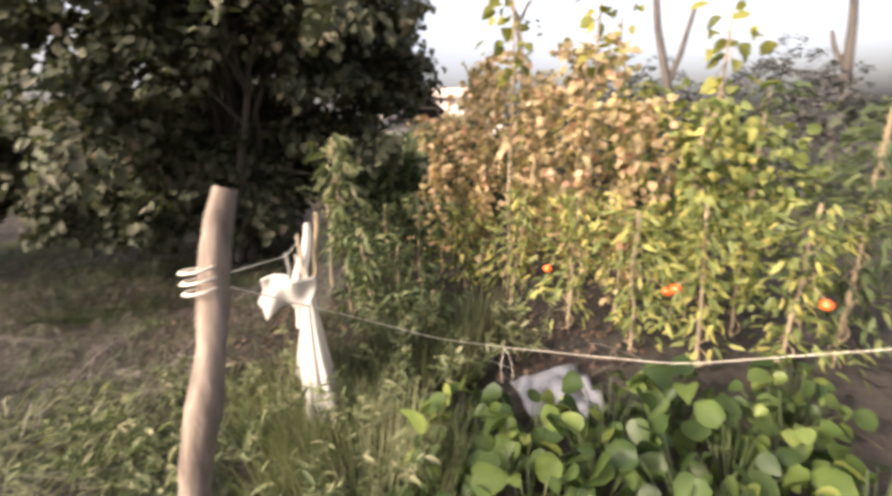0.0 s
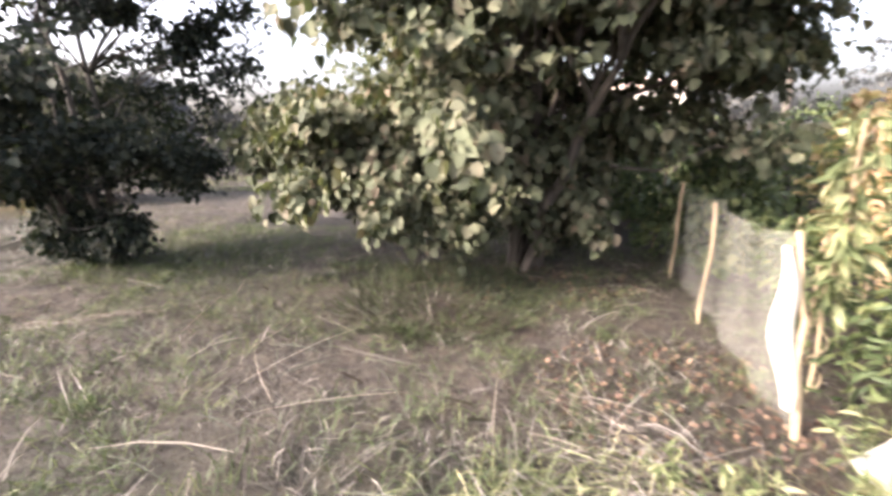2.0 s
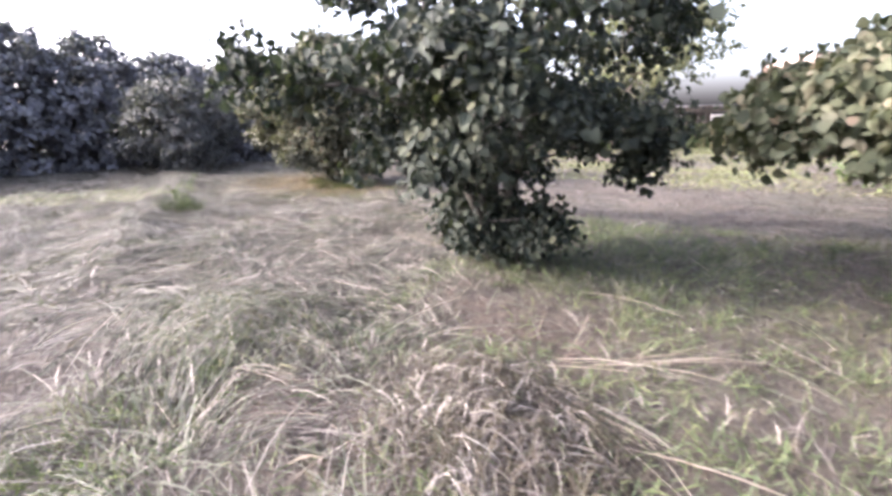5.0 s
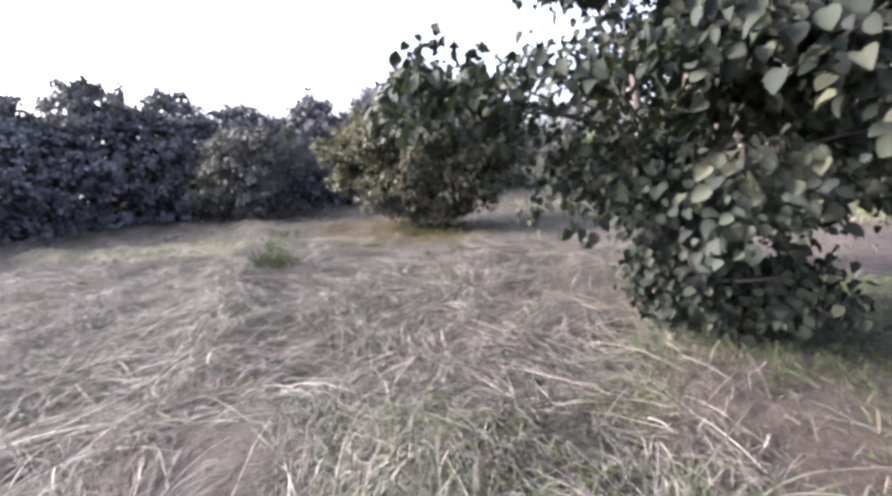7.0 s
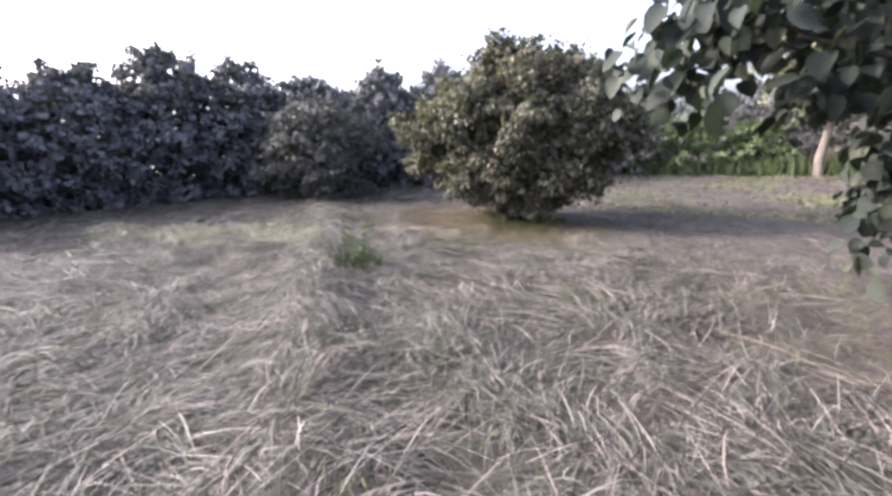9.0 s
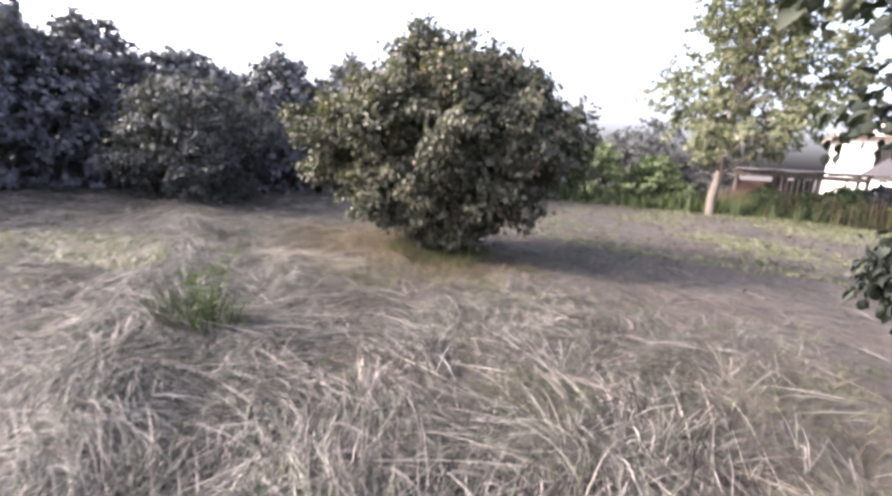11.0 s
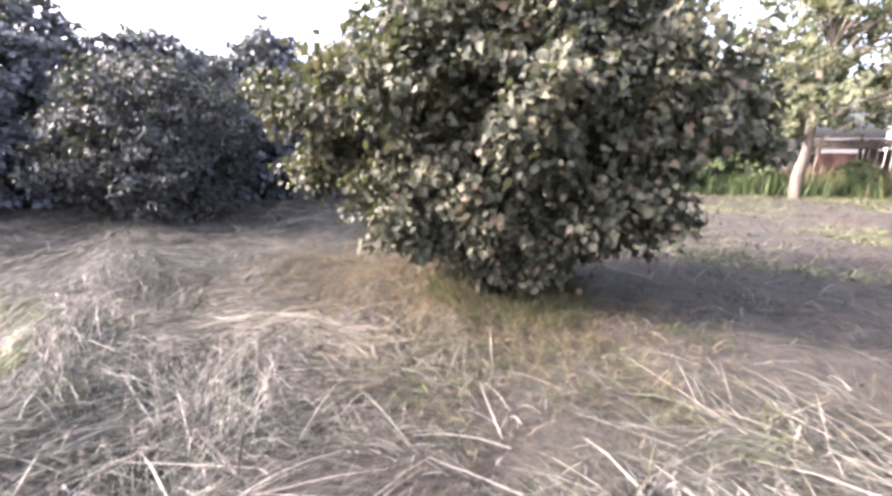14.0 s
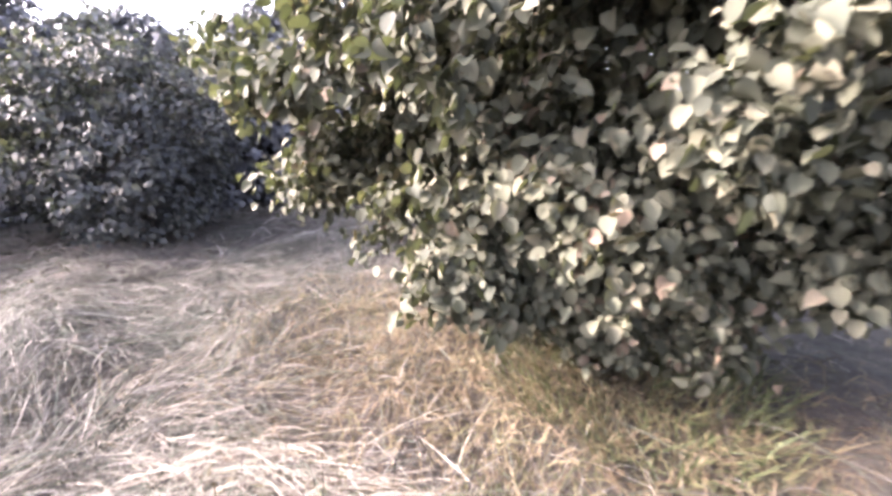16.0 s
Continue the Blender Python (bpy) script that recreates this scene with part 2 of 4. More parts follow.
def raw_mesh(name, verts, faces, mat, smooth=False):
    """A mesh from arrays: verts (n, 3) and faces (m, k) of one size."""
    me = bpy.data.meshes.new(name)
    verts, faces = np.asarray(verts, np.float32), np.asarray(faces, np.int32)
    k = faces.shape[1]
    me.vertices.add(len(verts))
    me.vertices.foreach_set("co", verts.ravel())
    me.loops.add(faces.size)
    me.loops.foreach_set("vertex_index", faces.ravel())
    me.polygons.add(len(faces))
    me.polygons.foreach_set("loop_start", np.arange(0, faces.size, k, dtype=np.int32))
    me.update(calc_edges=True)
    if smooth:
        me.shade_smooth()
    me.materials.append(mat)
    return me


def mesh_part(name, me, parent, label=""):
    ob = new(name, me)
    if parent is not None:
        ob.parent = parent
    return tagged(ob, label)


def part(name, bm, mat, parent, label="", smooth=False):
    me = bpy.data.meshes.new(name)
    bm.normal_update()
    bm.to_mesh(me)
    bm.free()
    if smooth:
        me.shade_smooth()
    me.materials.append(mat)
    return mesh_part(name, me, parent, label)


def thing(name, x, y, z, label, category, group="", turn=0.0):
    ob = new(name)
    ob.empty_display_size = 0.2
    ob.matrix_basis = pose(x, y, z, 0, 0, turn)
    return tagged(ob, label, category, group)


def unit(v):
    return v / (np.linalg.norm(v, axis=-1, keepdims=True) + 1e-9)


ROUND_LEAF = np.array([(0, 0, 0), (-0.24, -0.02, 0.05), (-0.43, 0.2, 0.10), (-0.44, 0.48, 0.09), (-0.30, 0.78, 0.02), (0, 1.04, -0.14), (0.28, 0.80, 0.0), (0.45, 0.52, 0.07), (0.42, 0.22, 0.11), (0.25, -0.01, 0.06), (0, 0.3, -0.04), (0, 0.68, -0.06)])
LONG_LEAF = np.array([(0, 0, 0), (-0.08, 0.12, 0.02), (-0.14, 0.3, 0.03), (-0.13, 0.55, 0.02), (-0.07, 0.8, -0.03), (0, 1.0, -0.12), (0.07, 0.8, -0.03), (0.13, 0.55, 0.02), (0.14, 0.3, 0.03), (0.08, 0.12, 0.02), (0, 0.35, -0.02), (0, 0.7, -0.05)])
FAR_LEAF = np.array([(0, 0, 0), (-0.42, 0.4, 0.06), (0, 1.0, -0.08), (0.42, 0.4, 0.06)])
FAR_TRIS = np.array([(0, 2, 1), (0, 3, 2)])
LEAF_TRIS = np.array([(0, 10, 1), (1, 10, 2), (2, 10, 3), (3, 10, 11), (3, 11, 4), (4, 11, 5), (5, 11, 6), (6, 11, 7), (7, 11, 10), (7, 10, 8), (8, 10, 9), (9, 10, 0)])


def leaves(name, at, tip, up, size, mat, shape=ROUND_LEAF):
    """Many leaves in one mesh: where each grows, where its tip points, its upper side, its length."""
    tip = unit(tip)
    side = unit(np.cross(tip, up))
    nor = np.cross(side, tip)
    s = size[:, None, None]
    curl = RNG.uniform(0.4, 3.2, (len(at), 1, 1))
    v = at[:, None] + s * (shape[None, :, 0:1] * side[:, None] + shape[None, :, 1:2] * tip[:, None] + curl * shape[None, :, 2:3] * nor[:, None])
    f = (FAR_TRIS if len(shape) == 4 else LEAF_TRIS)[None] + len(shape) * np.arange(len(at))[:, None, None]
    return raw_mesh(name, v.reshape(-1, 3), f.reshape(-1, 3), mat, True)


def tubes(name, lines, mat, sides=6):
    """Tapered tubes: each line is (points (k, 3), radii (k,))."""
    vs, fs, base = [], [], 0
    ang = np.arange(sides) * 2 * np.pi / sides
    for pts, rad in lines:
        pts = np.asarray(pts, float)
        k = len(pts)
        d = unit(np.gradient(pts, axis=0))
        ref = np.array([0.31, 0.95, 0.05]) if abs(d[0][2]) > 0.7 else np.array([0, 0, 1.0])
        a = unit(np.cross(d, ref))
        b = np.cross(d, a)
        ring = pts[:, None] + np.asarray(rad)[:, None, None] * (np.cos(ang)[None, :, None] * a[:, None] + np.sin(ang)[None, :, None] * b[:, None])
        vs.append(ring.reshape(-1, 3))
        i = np.arange(k - 1)[:, None] * sides
        j = np.arange(sides)[None]
        q = np.stack([i + j, i + (j + 1) % sides, i + sides + (j + 1) % sides, i + sides + j], -1).reshape(-1, 4)
        cap = np.array([[base + (k - 1) * sides + c for c in (0, 1, sides // 2, sides - 1)]])
        fs += [q + base, cap]
        base += k * sides
    return raw_mesh(name, np.concatenate(vs), np.concatenate(fs), mat, True)


def bend(p, q, k=7, sag=0.0, wild=0.0):
    """A bent line from p to q that leaves p steeply."""
    p, q = np.asarray(p, float), np.asarray(q, float)
    t = np.linspace(0, 1, k)[:, None]
    mid = p * 0.45 + q * 0.55 + np.array([0, 0, sag])
    line = (1 - t) ** 2 * p + 2 * t * (1 - t) * mid + t * t * q
    line[1:-1] += RNG.normal(0, wild, (k - 2, 3))
    return line


def crown_points(profile, n, lump=0.22, inner=0.45, gaps=0.0, seed=0):
    """Points in a crown whose radius goes with the height by profile, with lumps and gaps, and the way outwards at each."""
    out = []
    zs = np.array([p[0] for p in profile])
    rs = np.array([p[1] for p in profile])
    off = Vector((seed * 7.3, seed * 3.1, seed * 1.7))
    while len(out) < n:
        z = RNG.uniform(zs[0], zs[-1])
        r0 = np.interp(z, zs, rs)
        if RNG.random() > r0 / rs.max():
            continue
        a = RNG.uniform(0, 2 * np.pi)
        d = Vector((math.cos(a), math.sin(a), 0))
        r1 = r0 * (1 + lump * 2.0 * noise.noise(d * 1.6 + Vector((0, 0, z * 0.9)) + off) + lump * 1.2 * noise.noise(d * 4.0 + Vector((0, 0, z * 2.2)) + off))
        f = 1 - (1 - inner) * RNG.random() ** 1.7
        p = Vector((d.x * r1 * f, d.y * r1 * f, z))
        if gaps and noise.noise(p * 0.9 + off) < gaps - 0.5:
            continue
        out.append((p.x, p.y, p.z, d.x, d.y))
    return np.array(out)


def boughed(pts, per, spread):
    """Gathers twig ends into flattish fans of `per` at bough ends, with air between the fans."""
    n = len(pts) // per
    rep = np.repeat(np.arange(n), per)
    out = pts[rep].copy()
    aside = np.c_[-out[:, 4], out[:, 3]]
    a, b, c = RNG.normal(0, 1, (3, len(rep)))
    out[:, :2] += aside * (a * spread)[:, None] + out[:, 3:5] * (b * spread * 0.6)[:, None]
    out[:, 2] += c * spread * 0.3 - b * spread * 0.25
    return out


def foliage(name, pts, per, size, mat, mid_z, droop=0.25, reach=0.28, shape=ROUND_LEAF, spread=1.0):
    """Leaves in sprays: along each twig they stand by turns to either side, all facing much the same way."""
    n = len(pts)
    outw = unit(np.c_[pts[:, 3], pts[:, 4], (pts[:, 2] - mid_z) * 0.35])
    twig = unit(outw + RNG.normal(0, 0.5, (n, 3)) - np.array([0, 0, droop]))
    face = np.array([0, 0, 0.8]) + outw * 0.7 + RNG.normal(0, 0.3, (n, 3))
    face = unit(face - twig * np.sum(face * twig, 1, keepdims=True))
    aside = np.cross(twig, face)
    rep = np.repeat(np.arange(n), per)
    m = len(rep)
    k = RNG.uniform(-1.0, 0.45, m)
    hand = np.where(RNG.random(m) < 0.5, -1.0, 1.0)[:, None]
    at = pts[rep, :3] + twig[rep] * (k * reach)[:, None] + aside[rep] * hand * RNG.uniform(0, 0.08 * spread, (m, 1)) + RNG.normal(0, 0.05 * spread, (m, 3))
    tip = unit(twig[rep] * 0.55 + aside[rep] * hand * RNG.uniform(0.2, 1.1, (m, 1)) + RNG.normal(0, 0.35, (m, 3)) - np.array([0, 0, droop + 0.25]))
    up = unit(face[rep] + RNG.normal(0, 0.42, (m, 3)))
    sz = size * (0.45 + 0.8 * RNG.random(m))
    keep = at[:, 2] > 0.06
    return leaves(name, at[keep], tip[keep], up[keep], sz[keep], mat, shape)


def limbs(tree, pts, stems, base_r, thick, mat, height, part_name="stem", fork=60, lean=(0, 0), single=False):
    """Stems from the base into the crown, and boughs from them to twig ends."""
    n = len(pts)
    order = np.argsort(-pts[:, 2])
    picks = order[np.linspace(0, n * 0.55, stems).astype(int)]
    axes = []
    for i, k in enumerate(picks):
        a = 2 * np.pi * i / stems + RNG.uniform(-0.3, 0.3)
        p = np.array([base_r * math.cos(a), base_r * math.sin(a), -0.12])
        q = pts[k, :3] * np.array([0.55, 0.55, 0.9]) + np.array([lean[0], lean[1], 0])
        line = bend(p, q, 9, 0.25 * height / 4, 0.03)
        axes.append(line)
        mesh_part(part_name, tubes(part_name, [(line, np.linspace(thick, thick * 0.25, 9))], mat, 8), tree)
    lines = []
    for k in RNG.choice(n, min(fork, n), replace=False):
        end = pts[k, :3]
        ax = axes[int(np.argmin([np.min(np.linalg.norm(x[2:] - end, axis=1)) for x in axes]))]
        j = int(np.clip(np.argmin(np.linalg.norm(ax - end * np.array([0.5, 0.5, 0.75]), axis=1)), 2, 7))
        lines.append((bend(ax[j], end, 5, 0.12, 0.03), np.linspace(thick * 0.32, 0.005, 5)))
    if single:
        for ln in lines:
            mesh_part("bough", tubes("bough", [ln], mat, 5), tree)
    else:
        tagged(mesh_part("branchwork", tubes("branchwork", lines, mat, 5), tree), kind="stuff")


# ---- ground ----


def ground_height(x, y):
    """Uneven field: low swells, hay windrows, and a raked mound; flat far away."""
    far = math.hypot(x + 8, y - 6) - 22
    if far > 60:
        return 0.0
    v = Vector((x, y, 0))
    h = 0.07 * noise.noise(v * 0.35) + 0.045 * noise.noise(v * 1.1 + Vector((5, 2, 0))) + 0.02 * noise.noise(v * 3.1)
    h += 0.07 * noise.noise(v * 1.9 + Vector((3, 8, 0))) / (1 + math.exp(2.4 * (x + 7.9)))
    h += 0.17 * math.exp(-(((x + 6.85) / 0.45) ** 2 + ((y - 2.15) / 0.4) ** 2))
    h += 0.16 * math.exp(-(((x + 8.9) / 0.9) ** 2 + ((y - 2.0) / 0.5) ** 2))
    w = (y - 3.4) + 0.55 * (x + 13.4) + 0.5 * noise.noise(v * 0.4 + Vector((9, 9, 0)))
    h += 0.16 * math.exp(-(w / 0.55) ** 2) * (1 / (1 + math.exp((x + 10.5) * 2))) / (1 + math.exp(-(x + 22)))
    return h / (1 + (max(0.0, far) / 8) ** 2)


def build_ground():
    xs = np.concatenate([[-1500, -600, -250, -120, -70, -50, -40], np.arange(-34, 8.01, 0.2), [10, 14, 20, 32, 60, 120, 250, 600, 1500]])
    ys = np.concatenate([[-1500, -600, -250, -120, -60, -30, -16, -9], np.arange(-5, 24.01, 0.2), [26, 30, 36, 45, 60, 90, 150, 300, 700, 1500]])
    v = np.array([(x, y, ground_height(x, y)) for y in ys for x in xs])
    w = len(xs)
    i, j = np.meshgrid(np.arange(w - 1), np.arange(len(ys) - 1))
    a = (j * w + i).ravel()
    ob = new("ground", raw_mesh("ground", v, np.stack([a, a + 1, a + w + 1, a + w], -1), FIELD, True))
    tagged(ob, "uneven mown field of dry grass and bare soil", "ground", kind="structure")


build_ground()


def heights(x, y):
    return np.array([ground_height(a, b) for a, b in zip(x, y)])


def strands(name, x, y, lay, length, width, rise, mat, label, arch=0.1, category="hay"):
    """Loose grass: ribbons of three spans that start on the ground at (x, y) and lie along the angle lay."""
    n = len(x)
    k = 4
    t = np.linspace(0, 1, k)
    turn = RNG.normal(0, 0.2, n)
    ang = lay[:, None] + turn[:, None] * t[None]
    step = (length / (k - 1))[:, None]
    px = x[:, None] + np.concatenate([np.zeros((n, 1)), np.cumsum(np.cos(ang[:, 1:]) * step, 1)], 1)
    py = y[:, None] + np.concatenate([np.zeros((n, 1)), np.cumsum(np.sin(ang[:, 1:]) * step, 1)], 1)
    z0 = heights(x, y)
    z1 = heights(px[:, -1], py[:, -1])
    lift = RNG.uniform(0.0, 1.0, n) ** 1.5 * arch
    pz = z0[:, None] * (1 - t) + z1[:, None] * t + rise[:, None] * t[None] ** 1.3 + (lift[:, None] + 0.015) * np.sin(np.pi * (0.1 + 0.8 * t))[None] + RNG.uniform(0, 0.5, (n, 1)) * arch * 0.5
    p = np.stack([px, py, pz], -1)
    side = unit(np.stack([-np.sin(lay), np.cos(lay), RNG.normal(0, 0.6, n)], -1))
    w = width[:, None] * np.array([0.8, 1.0, 0.8, 0.25])[None]
    v = np.stack([p - side[:, None] * w[..., None] / 2, p + side[:, None] * w[..., None] / 2], 2)
    b = (np.arange(n) * k * 2)[:, None] + np.arange(k - 1)[None] * 2
    f = np.stack([b, b + 1, b + 3, b + 2], -1).reshape(-1, 4)
    ob = new(name, raw_mesh(name, v.reshape(-1, 3), f, mat))
    return tagged(ob, label, category, kind="stuff")


def scatter(n, x0, x1, y0, y1, weight):
    """n places in a rectangle, as dense as weight(x, y), 0 to 1, says."""
    xs, ys = [], []
    got = 0
    while got < n:
        x = RNG.uniform(x0, x1, 4000)
        y = RNG.uniform(y0, y1, 4000)
        keep = RNG.random(4000) < np.array([weight(a, b) for a, b in zip(x, y)])
        xs.append(x[keep])
        ys.append(y[keep])
        got += int(keep.sum())
    return np.concatenate(xs)[:n], np.concatenate(ys)[:n]


def hay_weight(x, y):
    """How thickly the cut hay lies: thin near the garden and round the trees, in swaths over the field."""
    s = 1 / (1 + math.exp(2.4 * (x + 7.9 + 0.6 * max(0.0, y - 2.4))))
    swath = 0.5 + 0.9 * noise.noise(Vector((x * 0.45, y * 0.45, 3.0))) + 0.7 * noise.noise(Vector((x * 1.7, y * 1.7, 6.0)))
    under = min(1.0, math.hypot(x + 13.8, y - 7.9) / 3.0) ** 3
    return float(np.clip((0.04 + 0.96 * s) * np.clip(swath + 0.2, 0.05, 1) * (0.06 + 0.94 * under), 0, 1))


def swath_angle(x, y):
    return np.array([2.2 * noise.noise(Vector((a * 0.35, b * 0.35, 8.0))) + 2.6 * noise.noise(Vector((a * 1.5, b * 1.5, 4.0))) + 2.4 for a, b in zip(x, y)])


def build_hay():
    for mat, name, n, label in ((STRAW, "hay", 76000, "loose pale grey cut hay lying over the field"), (GREENHAY, "green_hay", 60000, "half-dried greenish cut grass lying over the field")):
        x, y = scatter(n, -19, -0.5, -1.5, 9.5, hay_weight)
        strands(name, x, y, swath_angle(x, y) + RNG.normal(0, 0.7, n), 0.08 + 0.6 * RNG.random(n) ** 1.8, 0.0028 + 0.0062 * RNG.random(n) ** 2.2, RNG.normal(0.0, 0.03, n), mat, label, 0.06)
        m = n // 4
        x, y = scatter(m, -33, 2, -3, 24, lambda a, b: hay_weight(a, b) * (0.0 if -19 < a < -0.5 and -1.5 < b < 9.5 else 1.0))
        strands(name, x, y, swath_angle(x, y) + RNG.normal(0, 0.8, m), RNG.uniform(0.25, 0.8, m), RNG.uniform(0.006, 0.014, m), RNG.normal(0.0, 0.03, m), mat, label)
    n = 1500
    x, y = scatter(n, -17, -1.5, -0.5, 7.0, lambda a, b: min(1.0, hay_weight(a, b) + 0.04))
    strands("loose_stalk_litter", x, y, swath_angle(x, y) + RNG.normal(0, 0.6, n), RNG.uniform(0.3, 0.9, n), RNG.uniform(0.003, 0.008, n), RNG.normal(0.01, 0.03, n), PALE_STRAW, "long pale dry stalks strewn over the hay", 0.06)
    n = 11000
    x, y = scatter(n, -18.0, -11.5, 4.8, 9.2, lambda a, b: math.exp(-((math.hypot((a + 14.9) / 1.8, (b - 7.6) / 1.1) - 0.3) / 0.75) ** 2))
    strands("yellow_grass", x, y, RNG.uniform(0, 6.28, n), RNG.uniform(0.04, 0.2, n), RNG.uniform(0.003, 0.007, n), RNG.uniform(0.02, 0.08, n), YELLOW_GRASS, "short yellow-brown grass round the hazel bush", 0.04, "grass")
    n = 80000
    x, y = scatter(n, -19, 0.5, -1.5, 10.5, lambda a, b: 0.35 + 0.65 / (1 + math.exp(-(a + 6.0) * 1.2)))
    strands("stubble", x, y, RNG.uniform(0, 6.28, n), RNG.uniform(0.02, 0.08, n), RNG.uniform(0.002, 0.005, n), RNG.uniform(0.01, 0.05, n), STUBBLE, "short mown brown-green grass stubble on the field", 0.03, "stubble")
    n = 26000
    x, y = scatter(n, -33, 4, -3, 24, lambda a, b: 0.1 if -19 < a < 0.5 and -1.5 < b < 10.5 else 1.0)
    strands("stubble", x, y, RNG.uniform(0, 6.28, n), RNG.uniform(0.08, 0.2, n), RNG.uniform(0.01, 0.02, n), RNG.uniform(0.03, 0.1, n), STUBBLE, "short mown brown-green grass stubble on the field", 0.03, "stubble")


build_hay()


def clumps(n, per, x0, x1, y0, y1, weight, mat, label, tall):
    """Small clumps of short grass."""
    cx, cy = scatter(n, x0, x1, y0, y1, weight)
    k = np.repeat(np.arange(n), per)
    m = n * per
    r = RNG.uniform(0.04, 0.16, n)[k]
    x, y = cx[k] + RNG.normal(0, 1, m) * r, cy[k] + RNG.normal(0, 1, m) * r
    strands("grass_clumps", x, y, RNG.uniform(0, 6.28, m), RNG.uniform(0.04, 0.13, m), RNG.uniform(0.003, 0.007, m), RNG.uniform(0.2, 1.0, m) * tall, mat, label, 0.02, "grass")


clumps(900, 26, -8.5, -0.8, 0.6, 7.0, lambda a, b: 0.3 + 0.7 * max(0.0, min(1.0, 0.5 + 1.5 * noise.noise(Vector((a, b, 2.0))))), WEED, "small clumps of low green grass in the mown field", 0.09)
clumps(420, 20, -8.5, -0.8, 0.6, 7.0, lambda a, b: 1.0, STRAW, "small wisps of dry grass in the mown field", 0.07)
clumps(260, 26, -17.0, -8.0, 0.0, 8.0, lambda a, b: 0.2 + 0.8 * max(0.0, min(1.0, 0.4 + 1.5 * noise.noise(Vector((a, b, 5.0))))), GRASS, "small clumps of low green grass in the hay", 0.08)


def tuft(x, y, r, h, n, mat, label, name="grass_tuft", wide=0.007):
    """Standing grass."""
    a = RNG.uniform(0, 6.28, n)
    q = np.sqrt(RNG.random(n)) * r
    gx, gy = x + q * np.cos(a), y + q * np.sin(a)
    ob = strands(name, gx, gy, a + RNG.normal(0, 0.7, n), RNG.uniform(0.05, 0.2, n), RNG.uniform(0.6, 1.2, n) * wide, RNG.uniform(0.35, 1.0, n) * h, mat, label, 0.02, "grass")
    return ob


tuft(-13.5, 3.95, 0.3, 0.3, 420, DARK_GRASS, "tuft of standing green weeds in the hay")
tuft(-13.95, 7.85, 0.8, 0.2, 1500, GRASS, "green-yellow grass under the hazel bush")
# this patch catches the sun; its shade comes from the darker blade colour
tuft(-3.5, 4.45, 0.9, 0.12, 2400, DARK_GRASS, "green grass patch before the hazel tree")


def heap(x, y, rx, ry, n, long, mat, label, arch=0.12, name="grass_heap", lay=None, wide=0.0065):
    """A heap of cut grass lying every way, or mostly along the angle lay."""
    a = RNG.uniform(0, 6.28, n)
    q = RNG.random(n) ** 0.6
    gx, gy = x + rx * q * np.cos(a), y + ry * q * np.sin(a)
    way = RNG.uniform(0, 6.28, n) if lay is None else lay + RNG.normal(0, 0.4, n)
    strands(name, gx, gy, way, long * RNG.uniform(0.4, 1.1, n), RNG.uniform(0.45, 1.0, n) * wide, RNG.normal(0, 0.04, n), mat, label, arch)


heap(-8.9, 2.0, 1.0, 0.6, 1500, 0.22, GREENHAY, "mound of greenish cut grass on the field", 0.06)
heap(-8.7, 2.0, 0.8, 0.5, 900, 0.2, GRASS, "short green grass showing through the mound", 0.05)
heap(-6.85, 2.15, 0.6, 0.5, 1700, 0.24, STRAW, "heap of raked dry grass on the field", 0.08)
heap(-6.8, 2.15, 0.65, 0.5, 2200, 0.2, STUBBLE, "brown raked grass heaped on the field", 0.08)
heap(-2.0, 2.55, 0.6, 0.38, 380, 0.45, STRAW, "long cut straw lying beside the garden", 0.12)
heap(-1.9, 2.2, 0.8, 0.55, 1100, 0.3, FRESH_WEED, "green-yellow cut grass lying beside the garden", 0.14)
for wx, wy in ((-19.6, 2.3), (-18.2, 3.2), (-16.9, 4.3)):
    heap(wx, wy, 1.5, 0.55, 1500, 0.45, PALE_GRASS, "pale greenish windrow of cut grass across the field", 0.07, lay=2.5, wide=0.013)
    heap(wx, wy, 1.4, 0.45, 900, 0.45, PALE_STRAW, "pale dry windrow of hay across the field", 0.08, lay=2.5, wide=0.012)
for wx, wy, wl in ((-16.1, 5.2, 2.0), (-15.75, 5.85, 0.6), (-14.9, 6.2, 0.3)):
    heap(wx, wy, 0.6, 0.28, 520, 0.5, PALE_STRAW, "bright pale windrow of hay before the hazel bush", 0.05, lay=wl)


def stalks(p, q, n, label):
    """A wisp of long pale stalks lying from p to q."""
    a = math.atan2(q[1] - p[1], q[0] - p[0])
    run = math.hypot(q[0] - p[0], q[1] - p[1])
    f = RNG.uniform(0, 0.5, n)
    x, y = p[0] + f * (q[0] - p[0]) + RNG.normal(0, 0.035, n), p[1] + f * (q[1] - p[1]) + RNG.normal(0, 0.035, n)
    strands("stalk_wisp", x, y, a + RNG.normal(0, 0.12, n), run * RNG.uniform(0.4, 0.75, n), RNG.uniform(0.003, 0.007, n), RNG.normal(0.01, 0.02, n), PALE_STRAW, label, 0.05)


